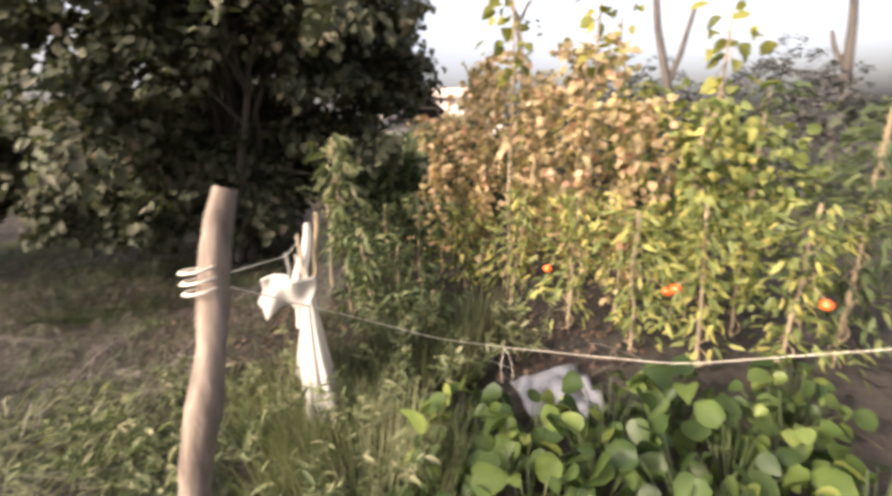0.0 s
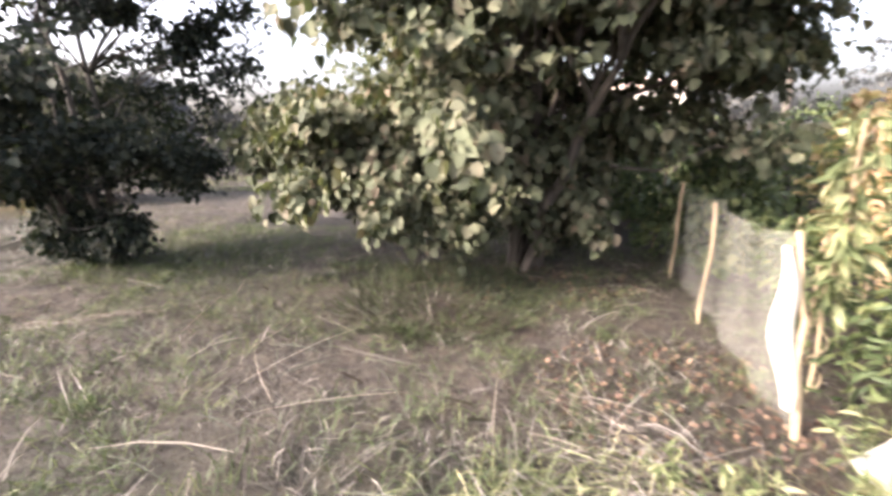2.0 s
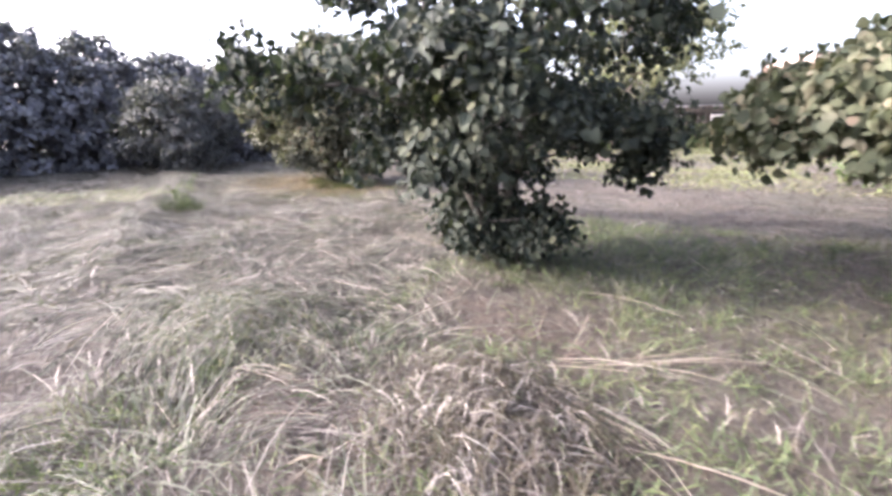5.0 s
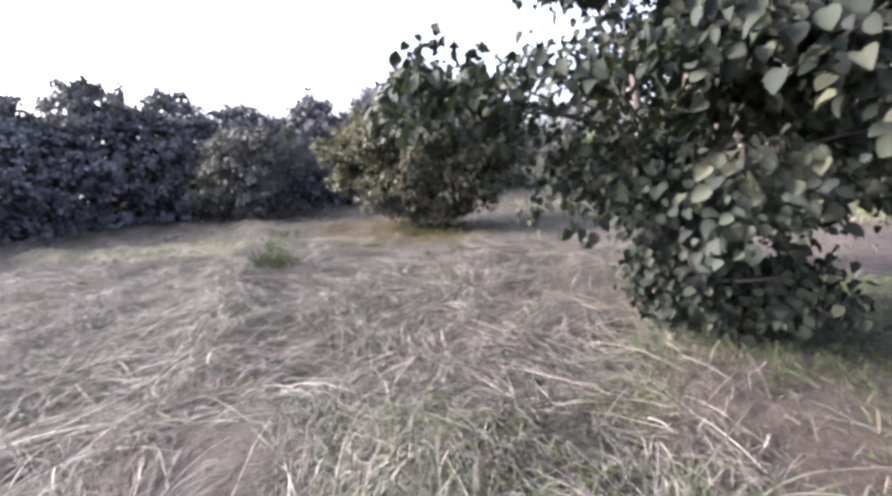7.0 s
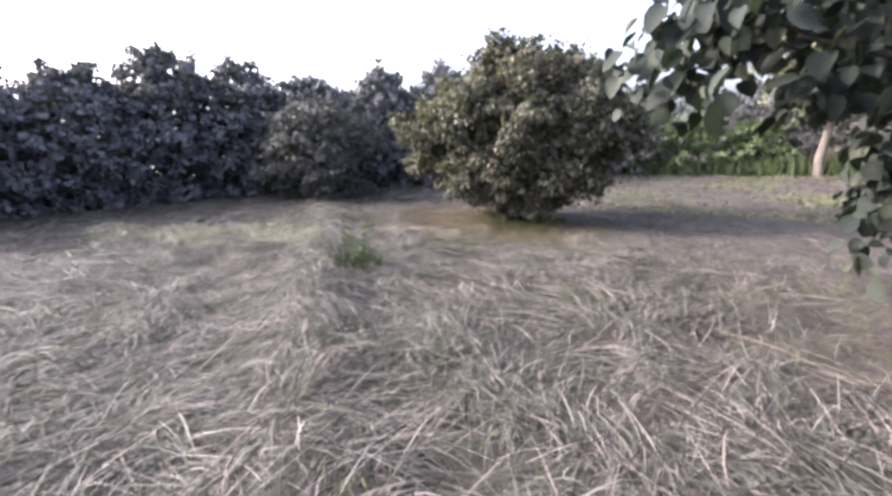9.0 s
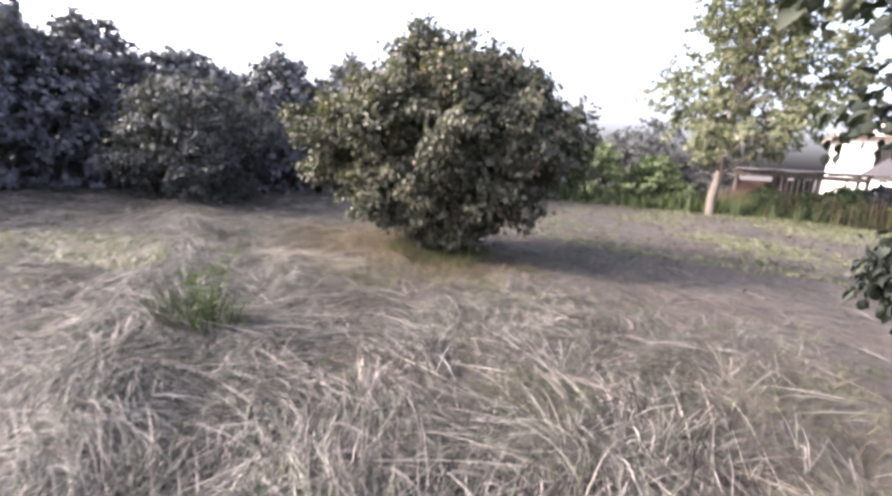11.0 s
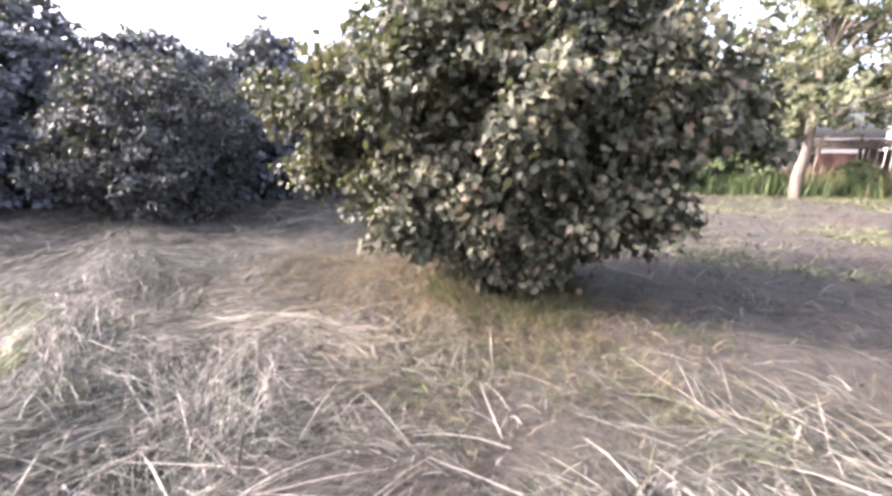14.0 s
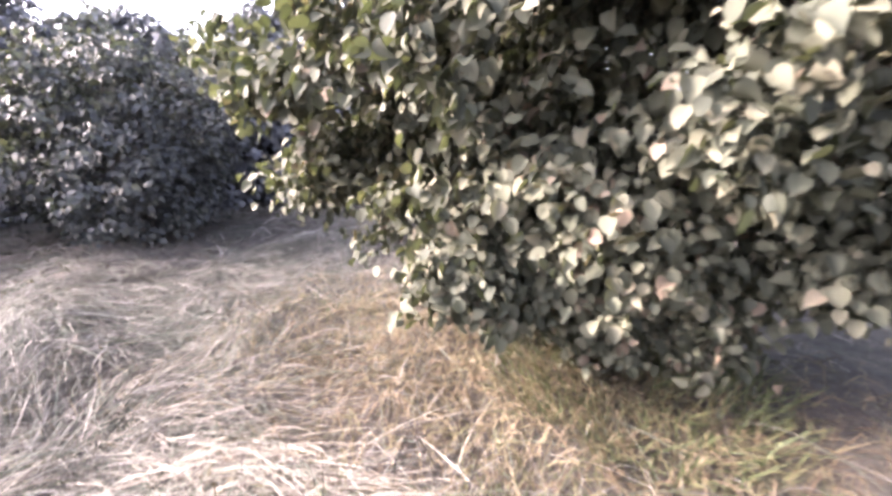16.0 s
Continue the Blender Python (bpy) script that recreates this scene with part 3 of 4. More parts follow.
for p, q in (((-7.11, 2.68), (-6.02, 2.36)), ((-8.31, 1.73), (-7.75, 1.86)), ((-6.82, 2.86), (-5.55, 3.55)), ((-8.31, 2.13), (-7.85, 2.21)), ((-2.5, 2.78), (-1.6, 2.6)), ((-2.53, 3.25), (-1.75, 2.72)), ((-2.3, 2.45), (-1.7, 2.55)), ((-7.05, 2.55), (-6.05, 2.3)), ((-9.50, 5.00), (-9.66, 3.45)), ((-10.83, 3.45), (-10.49, 2.07))):
    stalks(p, q, 26, "wisp of long pale dry stalks on the ground")
wx, wy = scatter(55, -16.5, -8.4, 0.0, 6.8, lambda a, b: hay_weight(a, b) ** 2)
for a, b, way, run in zip(wx, wy, swath_angle(wx, wy), RNG.uniform(0.5, 1.1, 55)):
    stalks((a, b), (a + run * math.cos(way), b + run * math.sin(way)), 18, "wisp of long pale dry stalks in the hay")
n = 26000
gx, gy = scatter(n, -15, 3, 10.5, 23, lambda a, b: max(0.0, min(1.0, 0.3 + 0.05 * (a + 10) + 1.2 * noise.noise(Vector((a * 0.35, b * 0.35, 1.0))))))
strands("short_grass", gx, gy, RNG.uniform(0, 6.28, n), RNG.uniform(0.08, 0.2, n), RNG.uniform(0.01, 0.02, n), RNG.uniform(0.02, 0.08, n), PALE_GRASS, "short green grass coming up in the far field", 0.03, "grass")
for px, py, pr in ((-8.3, 1.1, 0.45), (-5.2, 4.0, 0.7), (-9.6, 5.6, 0.8), (-11.4, 3.1, 0.35), (-11.0, 4.9, 0.35), (-13.9, 6.3, 0.6), (-12.9, 6.9, 0.5)):
    tuft(px, py, pr, 0.05, 520, GRASS, "low green grass patch in the mown field", wide=0.004)
tuft(-7.2, 5.3, 1.4, 0.12, 2200, WEED, "green grass in the shade of the tree")

# ---- trees ----


def hazel(name, x, y, profile, twigs, per, size, mat, label, stems=7, thick=0.055, gaps=0.2, seed=1, lobes=(), inner=0.45, category="tree", lump=0.22, clear=None, single=True, shape=ROUND_LEAF, flat=None, shoots=26, airy=None, narrow=None):
    """A many-stemmed tree. lobes: extra clumps (x, y, z, radius, twigs) beside the crown; clear: on the +x side no leaf hangs below this height, and the crown overhangs; airy: above this height the boughs stand apart; narrow: how far the upper crown reaches to -x."""
    t = thing(name, x, y, ground_height(x, y), label, category)
    pts = crown_points(profile, twigs, lump, inner, gaps, seed)
    if shape is ROUND_LEAF:
        pts = boughed(pts, 6, 0.2)
    if flat:
        d = np.array(flat[:2])
        pts[:, :2] -= (1 - flat[2]) * (pts[:, :2] @ d)[:, None] * d - flat[3] * d
    if clear:
        pts = pts[~((pts[:, 0] > 0.9) & (pts[:, 2] < clear))]
        pts = pts[~((pts[:, 0] > 0.1) & (pts[:, 1] < -0.9) & (pts[:, 2] < 1.9))]
    if airy:
        apart = np.array([noise.noise(Vector(p[:3]) * 1.25 + Vector((2, 5, 1))) > -0.02 for p in pts])
        pts = pts[~(apart & (pts[:, 2] > airy))]
    if narrow:
        pts = pts[~((pts[:, 0] < -narrow) & (pts[:, 2] > 1.9))]
    for lx, ly, lz, lr, ln in lobes:
        d = unit(RNG.normal(0, 1, (ln, 3)))
        p = np.array([lx, ly, lz]) + d * (lr * RNG.uniform(0.4, 1.0, (ln, 1))) * np.array([1, 1, 0.75])
        pts = np.concatenate([pts, np.c_[p, d[:, 0], d[:, 1]]])
    h = profile[-1][0]
    top = pts[pts[:, 2] > 0.5 * h]
    for k in RNG.choice(len(top), shoots):
        way = unit(np.array([0.6 * top[k, 3], 0.6 * top[k, 4], 0.9]) + RNG.normal(0, 0.25, 3))
        run = RNG.uniform(0.25, 0.5)
        p = np.array([top[k, :3] + way * run * f for f in (0.4, 0.75, 1.0)])
        pts = np.concatenate([pts, np.c_[p, np.tile(top[k, 3:5], (3, 1))]])
    limbs(t, pts, stems, 0.16, thick, BARK, h, single=single)
    mesh_part("crown", foliage("crown", pts, per, size, mat, h * 0.5, shape=shape), t)
    return t


hazel("hazel_tree", -2.9, 5.7, [(0.4, 0.7), (0.8, 1.6), (1.4, 2.25), (2.2, 2.5), (3.3, 2.35), (4.3, 1.5), (4.9, 0.4)], 2800, 26, 0.088, TREE_LEAF, "large hazel tree with broad dark green leaves beside the garden", 9, 0.07, 0.08, 1, [(-1.7, -0.9, 1.25, 0.75, 90), (-0.9, -1.1, 0.95, 0.6, 70), (-0.5, -0.9, 0.8, 0.5, 60), (-2.4, -0.6, 1.5, 0.6, 60), (-3.0, -0.4, 1.35, 0.45, 40), (2.0, 0.1, 2.2, 0.6, 70), (1.3, -0.9, 2.8, 0.8, 100), (0.4, -1.5, 3.2, 0.8, 90)], 0.25, clear=1.25, narrow=1.45)
hazel("hazel_tree", -8.0, 4.65, [(0.95, 0.5), (1.25, 1.25), (1.8, 1.6), (2.7, 1.5), (3.6, 1.0), (4.5, 0.35)], 1150, 28, 0.07, SHADED_LEAF, "spreading hazel tree with shade-darkened leaf colour and a low leafy skirt", 6, 0.055, 0.4, 2, [(-0.1, -0.2, 0.38, 0.48, 44), (0.45, -0.05, 0.32, 0.38, 28), (-0.4, -0.2, 0.6, 0.35, 18), (1.2, 0.4, 1.15, 0.4, 30), (0.2, -1.1, 1.9, 0.55, 50), (-1.0, 1.8, 0.95, 0.28, 36), (-0.7, 1.2, 1.4, 0.3, 20)], 0.4, lump=0.3, shoots=60, airy=2.1)
hazel("hazel_bush", -14.2, 8.28, [(0.3, 0.5), (0.6, 1.1), (1.0, 1.6), (1.7, 2.0), (2.3, 1.8), (2.8, 1.25), (3.15, 0.5)], 1600, 32, 0.068, HAZEL, "dense round hazel bush with large leaves in the hay field", 8, 0.045, 0.13, 3, [(-1.75, -0.6, 1.35, 0.4, 45), (-0.5, -1.0, 0.75, 0.4, 40), (1.1, -0.3, 0.85, 0.35, 35), (0.05, -0.4, 0.42, 0.3, 36), (0.5, -0.3, 0.45, 0.3, 32), (-2.05, -0.75, 1.25, 0.35, 36), (1.35, 0.5, 2.2, 0.55, 60), (0.7, 0.3, 2.85, 0.4, 40)], 0.5, "bush", lump=0.26, flat=(-0.35, 0.937, 0.68, 0.0), shoots=120)
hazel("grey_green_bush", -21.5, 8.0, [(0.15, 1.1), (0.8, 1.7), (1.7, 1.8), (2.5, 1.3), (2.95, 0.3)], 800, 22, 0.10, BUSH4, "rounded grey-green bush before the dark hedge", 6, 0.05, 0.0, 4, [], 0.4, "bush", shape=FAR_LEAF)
# the first two trees are added out of view to block low sun
HEDGE_AND_SUN_BLOCKERS = [(-23.4, -10.2, 3.8), (-24.0, -7.6, 3.8), (-24.5, -5.0, 3.6), (-25.0, -2.4, 3.9), (-25.6, 0.2, 3.9), (-26.0, 2.6, 4.1), (-26.2, 5.0, 4.7), (-26.0, 7.3, 4.6), (-25.0, 9.6, 4.2), (-23.6, 11.8, 4.3), (-22.0, 13.8, 4.4), (-21.5, 16.5, 4.2)]
for i, (hx, hy, hh) in enumerate(HEDGE_AND_SUN_BLOCKERS):
    tagged(hazel("hedge_tree", hx, hy, [(0.05, 1.5), (1.0, 1.9), (0.55 * hh, 1.95), (0.8 * hh, 1.45), (hh, 0.4)], 900, 20, 0.16, HAZY_HEDGE, "dark bushy tree in the hedge along the field", 5, 0.07, 0.0, 11 + i, [], 0.2, single=False, shape=FAR_LEAF), group="hedge along the field")


def tall_tree(x, y):
    t = thing("tall_tree", x, y, 0.0, "tall airy tree with pale trunk and light green leaves", "tree")
    line = bend((0, 0, -0.1), (0.35, 0.1, 7.6), 12, 0.0, 0.04)
    mesh_part("trunk", tubes("trunk", [(line, np.linspace(0.16, 0.035, 12))], PALE_BARK, 10), t)
    pts = crown_points([(1.9, 0.8), (2.7, 2.1), (3.8, 2.8), (5.4, 2.9), (7.0, 2.4), (8.6, 1.2), (9.4, 0.3)], 1050, 0.34, 0.25, 0.34, 31)
    pts[:, 0] += 0.7 * np.clip((pts[:, 2] - 1.5) / 2, 0, 1)
    lines = []
    for k in RNG.choice(len(pts), 70, replace=False):
        e = pts[k, :3]
        s = line[int(np.clip(e[2] * 0.75 / 7.6 * 11, 2, 10))]
        lines.append((bend(s, e, 5, 0.25, 0.04), np.linspace(0.035, 0.006, 5)))
    for ln in lines:
        mesh_part("bough", tubes("bough", [ln], PALE_BARK, 5), t)
    mesh_part("crown", foliage("crown", pts, 24, 0.15, TALL, 4.5, 0.2, 0.4, FAR_LEAF), t)


tall_tree(-11.15, 21.3)


def shrub(x, y, r, h, n, mat, label, size=0.13, name="shrub", seed=50):
    t = thing(name, x, y, 0.0, label, "shrub")
    pts = crown_points([(0.05, 0.75 * r), (0.35 * h, r), (0.75 * h, 0.8 * r), (h, 0.25 * r)], n, 0.3, 0.4, 0.0, seed)
    limbs(t, pts, 4, 0.1, 0.03, BARK, h, "stem", 20)
    mesh_part("crown", foliage("crown", pts, 15, size, mat, h * 0.5, shape=FAR_LEAF), t)
    return t


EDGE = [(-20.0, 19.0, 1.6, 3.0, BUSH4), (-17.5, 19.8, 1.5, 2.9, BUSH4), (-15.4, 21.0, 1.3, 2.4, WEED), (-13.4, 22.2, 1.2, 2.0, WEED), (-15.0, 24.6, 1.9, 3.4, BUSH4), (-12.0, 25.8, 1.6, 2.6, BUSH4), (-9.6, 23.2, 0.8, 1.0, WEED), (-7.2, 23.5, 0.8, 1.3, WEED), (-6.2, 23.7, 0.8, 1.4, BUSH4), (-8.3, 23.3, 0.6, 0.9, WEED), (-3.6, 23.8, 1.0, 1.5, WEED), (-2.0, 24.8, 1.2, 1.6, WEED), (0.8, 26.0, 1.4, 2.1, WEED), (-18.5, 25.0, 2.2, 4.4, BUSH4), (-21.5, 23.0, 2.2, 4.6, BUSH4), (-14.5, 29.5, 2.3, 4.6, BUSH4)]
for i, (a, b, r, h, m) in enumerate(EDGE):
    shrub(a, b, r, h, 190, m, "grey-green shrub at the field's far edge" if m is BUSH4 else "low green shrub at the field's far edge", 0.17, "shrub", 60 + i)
shrub(-4.9, 23.4, 0.95, 2.4, 170, YELLOW, "yellow-green leafy shrub before the barn", 0.14, "yellow_shrub", 81)


def undergrowth():
    n = 9000
    t = RNG.uniform(0, 1, n)
    x = -19.5 + 23 * t
    y = 19.4 + 3.9 * np.clip(t * 2.0, 0, 1) + RNG.normal(0, 0.45, n)
    strands("tall_weeds", x, y, RNG.uniform(0, 6.28, n), RNG.uniform(0.05, 0.25, n), RNG.uniform(0.02, 0.05, n), RNG.uniform(0.2, 0.8, n), WEED, "tall green weeds along the field's far edge", 0.03, "weeds")
    n = 3500
    x = RNG.uniform(-11.5, 2.0, n)
    y = 23.0 + RNG.normal(0, 0.3, n)
    strands("dry_weeds", x, y, RNG.uniform(0, 6.28, n), RNG.uniform(0.05, 0.25, n), RNG.uniform(0.015, 0.04, n), RNG.uniform(0.3, 1.1, n), YELLOW_GRASS, "tall half-dry yellowish weeds before the sheds", 0.03, "weeds")


undergrowth()

# ---- buildings ----


def block(bm, x0, x1, y0, y1, z0, z1):
    m = Matrix.LocRotScale(((x0 + x1) / 2, (y0 + y1) / 2, (z0 + z1) / 2), None, (x1 - x0, y1 - y0, z1 - z0))
    return bmesh.ops.create_cube(bm, size=1, matrix=m)


def block_part(name, dims, mat, parent, label="", bevel=0.0):
    bm = bmesh.new()
    block(bm, *dims)
    if bevel:
        bmesh.ops.bevel(bm, geom=bm.edges[:], offset=bevel, segments=2, affect="EDGES")
    return part(name, bm, mat, parent, label)


def slab(name, corners, thick, mat, parent):
    """A sloping sheet of a given thickness over four corners."""
    bm = bmesh.new()
    up = [bm.verts.new(c) for c in corners]
    low = [bm.verts.new((c[0], c[1], c[2] - thick)) for c in corners]
    bm.faces.new(up)
    bm.faces.new(low[::-1])
    for i in range(4):
        bm.faces.new((up[i], low[i], low[(i + 1) % 4], up[(i + 1) % 4]))
    return part(name, bm, mat, parent)


def house():
    t = thing("house", -5.85, 36.8, 0.0, "pale plastered house with low tiled roof behind the trees", "house")
    block_part("wall", (0, 10.0, 0, 0.3, -0.1, 2.1), PLASTER, t)
    block_part("wall", (0, 1.25, 0, 0.3, 2.1, 3.55), PLASTER, t)
    block_part("wall", (3.75, 10.0, 0, 0.3, 2.1, 3.55), PLASTER, t)
    block_part("wall", (0, 10.0, 0, 0.3, 3.55, 4.15), PLASTER, t)
    block_part("wall", (0, 0.3, 0.3, 7.0, -0.1, 4.15), PLASTER, t)
    block_part("wall", (9.7, 10.0, 0.3, 7.0, -0.1, 4.15), PLASTER, t)
    block_part("wall", (0.3, 9.7, 6.7, 7.0, -0.1, 4.15), PLASTER, t)
    win = block_part("window", (1.25, 3.75, 0.2, 0.26, 2.1, 3.55), DARK_GAP, t, "dark window opening")
    for a in (1.25, 2.45, 3.65):
        block_part("frame", (a, a + 0.1, 0.08, 0.2, 2.1, 3.55), OLD_PLANK, win)
    slab("roof", [(-0.5, -0.5, 4.18), (10.5, -0.5, 4.18), (9.0, 3.5, 5.1), (1.0, 3.5, 5.1)], 0.14, ROOF_TILE, t)
    slab("roof", [(1.0, 3.5, 5.1), (9.0, 3.5, 5.1), (10.5, 7.5, 4.18), (-0.5, 7.5, 4.18)], 0.14, ROOF_TILE, t)
    slab("roof", [(-0.5, 7.5, 4.18), (-0.5, -0.5, 4.18), (1.0, 3.5, 5.1), (1.0, 3.51, 5.1)], 0.14, ROOF_TILE, t)


house()


def barn():
    t = thing("barn", -1.87, 28.45, 0.0, "low old barn with grey sagging roof and open gable", "barn", turn=17)
    for side in (-1, 1):
        slab("roof", [(side * 2.3, -0.5, 1.86), (0, -0.45, 3.85), (0, 5.3, 3.8), (side * 2.3, 5.4, 1.86)][::side], 0.12, BARN_ROOF, t)
        block_part("rafter", (side * 0.95 - 0.05, side * 0.95 + 0.05, -0.3, -0.2, 2.3, 2.95), OLD_PLANK, t)
        block_part("wall", (min(side * 1.85, side * 2.0), max(side * 1.85, side * 2.0), 0.0, 5.2, -0.1, 1.98), PLASTER, t)
    block_part("wall", (-1.84, 1.84, 0.02, 0.17, -0.1, 2.05), PLASTER, t)
    block_part("wall", (-1.84, 1.84, 5.03, 5.18, -0.1, 2.05), OLD_PLANK, t)
    # panel across the open gable, its shade given by near-black colour
    bm = bmesh.new()
    front = [bm.verts.new(c) for c in ((-1.84, 0.3, 2.05), (1.84, 0.3, 2.05), (0, 0.3, 3.64))]
    back = [bm.verts.new((v.co.x, 0.36, v.co.z)) for v in front]
    bm.faces.new(front)
    bm.faces.new(back[::-1])
    for i in range(3):
        bm.faces.new((front[i], back[i], back[(i + 1) % 3], front[(i + 1) % 3]))
    part("gable", bm, DARK_GAP, t, "dark panel for the shade inside the open gable")
    block_part("beam", (-2.0, 2.0, -0.34, -0.18, 2.1, 2.28), OLD_PLANK, t)
    block_part("collar_beam", (-0.9, 0.9, -0.32, -0.2, 2.85, 2.97), OLD_PLANK, t)
    block_part("king_post", (-0.07, 0.07, -0.34, -0.2, 2.98, 3.66), OLD_PLANK, t)


barn()


def lean_to():
    t = thing("open_shed", -8.6, 24.4, 0.0, "low open shed of dark old planks with flat roof", "shed")
    for a in np.arange(-2.1, 2.01, 0.42):
        slab("roof_board", [(a, -0.7, 1.76 + 0.03 * math.sin(a * 5)), (a + 0.4, -0.7, 1.76 + 0.03 * math.sin(a * 4)), (a + 0.4, 1.5, 1.85), (a, 1.5, 1.85)], 0.07, OLD_PLANK, t)
    for a in (-2.0, -0.7, 0.6, 1.95):
        for b in (-0.5, 1.3):
            mesh_part("post", tubes("post", [(bend((a, b, -0.1), (a + 0.03, b, 1.78), 5, 0, 0.01), np.full(5, 0.06))], OLD_PLANK, 7), t)
    block_part("fascia_beam", (-2.1, 2.0, -0.66, -0.54, 1.5, 1.66), OLD_PLANK, t, "dark weathered beam under the roof edge")
    block_part("back_wall", (-2.1, -0.6, 1.32, 1.42, -0.05, 1.3), RED_BRICK, t, "dull red brick back wall")
    block_part("back_wall", (0.4, 2.0, 1.32, 1.42, -0.05, 0.8), RED_BRICK, t)
    for a in np.arange(-0.58, 0.38, 0.19):
        block_part("plank", (a, a + 0.17, 1.33, 1.37, -0.05, 1.5 + 0.1 * math.sin(a * 9)), OLD_PLANK, t)


lean_to()
tagged(mesh_part("fallen_pole", tubes("fallen_pole", [(bend((-7.6, 23.0, 0.14), (-4.9, 22.8, 0.06), 6, 0.05, 0.01), np.full(6, 0.06))], STALK, 7), None), "long pale pole lying in the grass", "pole")

# ---- garden ----


def post():
    t = thing("fence_post", -0.755, 0.87, 0.0, "leaning rough wooden fence post with knots", "post")
    z = np.linspace(-0.15, 1.45, 26)
    bow = np.interp(z, [-0.15, 0.25, 0.5, 0.78, 1.0, 1.2, 1.45], [-0.045, -0.01, 0.03, 0.06, 0.103, 0.13, 0.172])
    line = np.c_[bow + 0.006 * np.sin(z * 13), np.interp(z, [-0.15, 0.5, 1.0, 1.45], [-0.05, 0.0, 0.06, 0.155]) + 0.005 * np.sin(z * 17), z]
    girth = np.interp(z, [-0.15, 0.5, 1.0, 1.45], [0.04, 0.035, 0.034, 0.027]) * (1 + 0.09 * np.sin(z * 21) + 0.06 * np.sin(z * 37 + 1))
    mesh_part("shaft", tubes("shaft", [(line, girth)], GREY_WOOD, 14), t)
    mesh_part("knot", tubes("knot", [([(0.03, 0.02, 0.50), (0.075, 0.0, 0.52), (0.088, -0.005, 0.545)], [0.024, 0.018, 0.009])], GREY_WOOD, 8), t)
    mesh_part("knot", tubes("knot", [([(0.065, 0.02, 0.72), (0.09, -0.01, 0.76), (0.105, -0.02, 0.785)], [0.022, 0.016, 0.008])], GREY_WOOD, 8), t)
    a = np.linspace(0, 6 * np.pi, 40)
    ring = np.c_[0.12 + 0.034 * np.cos(a), 0.1 + 0.034 * np.sin(a), 1.235 + 0.0017 * np.arange(40)]
    mesh_part("binding", tubes("binding", [(ring, np.full(40, 0.0035))], TWINE, 6), t, "pale twine wound round the post")


post()


def string(pts, label, r=0.0018):
    pts = np.array(pts, float)
    u = np.linspace(0, len(pts) - 1, len(pts) * 6)
    line = np.c_[[np.interp(u, np.arange(len(pts)), pts[:, i]) for i in range(3)]].T
    line[1:-1] = (line[:-2] + 2 * line[1:-1] + line[2:]) / 4
    ob = new("twine", tubes("twine", [(line, np.full(len(line), r))], TWINE, 6))
    tagged(ob, label, "string")


string([(-0.65, 1.0, 1.26), (-0.75, 1.72, 1.11), (-0.97, 2.48, 1.0)], "pale twine tied from the post to a garden stake")
string([(-0.61, 0.98, 1.26), (-0.46, 1.6, 0.9), (-0.2, 1.95, 0.64), (0.13, 2.2, 0.46), (0.55, 2.15, 0.43), (0.93, 2.0, 0.46), (1.59, 1.52, 0.8), (2.2, 1.1, 1.05)], "sagging pale twine tied from the post across the beds")
string([(0.13, 2.2, 0.46), (0.11, 2.19, 0.36), (0.12, 2.2, 0.25)], "loose twine end hanging in a loop")
string([(0.13, 2.2, 0.46), (0.17, 2.21, 0.36), (0.18, 2.22, 0.26)], "loose twine end hanging in a loop")


def cone():
    t = thing("plastic_cover", -0.96, 2.49, 0.0, "white plastic sheet tied into a tent over a plant", "cover")
    k, rows = 40, 14
    v = []
    for i in range(rows):
        f = i / (rows - 1)
        for j in range(k):
            a = 2 * np.pi * j / k
            r = (0.015 + 0.24 * f ** 1.15) * (1 + 0.16 * f * math.sin(5 * a + 1.3) + 0.08 * math.sin(11 * a + 4 * f))
            ca, sa = r * math.cos(a) * 1.75, r * math.sin(a) * 0.42
            v.append((-0.35 * ca + 0.94 * sa + 0.02 * f, 0.94 * ca + 0.35 * sa - 0.06 * f, 0.84 - 0.72 * f + 0.05 * f * math.sin(3 * a)))
    q = [(i * k + j, i * k + (j + 1) % k, (i + 1) * k + (j + 1) % k, (i + 1) * k + j) for i in range(rows - 1) for j in range(k)]
    mesh_part("sheet", raw_mesh("sheet", v, q, WHITE_BAG, True), t)
    mesh_part("stake", tubes("stake", [([(0, 0, -0.1), (0, 0, 0.5), (-0.02, -0.02, 1.02)], [0.012, 0.012, 0.01])], STALK, 7), t)
    mesh_part("tie", tubes("tie", [([(-0.01, -0.01, 0.82), (-0.02, 0, 0.92), (-0.02, -0.03, 1.0)], [0.012, 0.006, 0.006])], TWINE, 6), t)


cone()


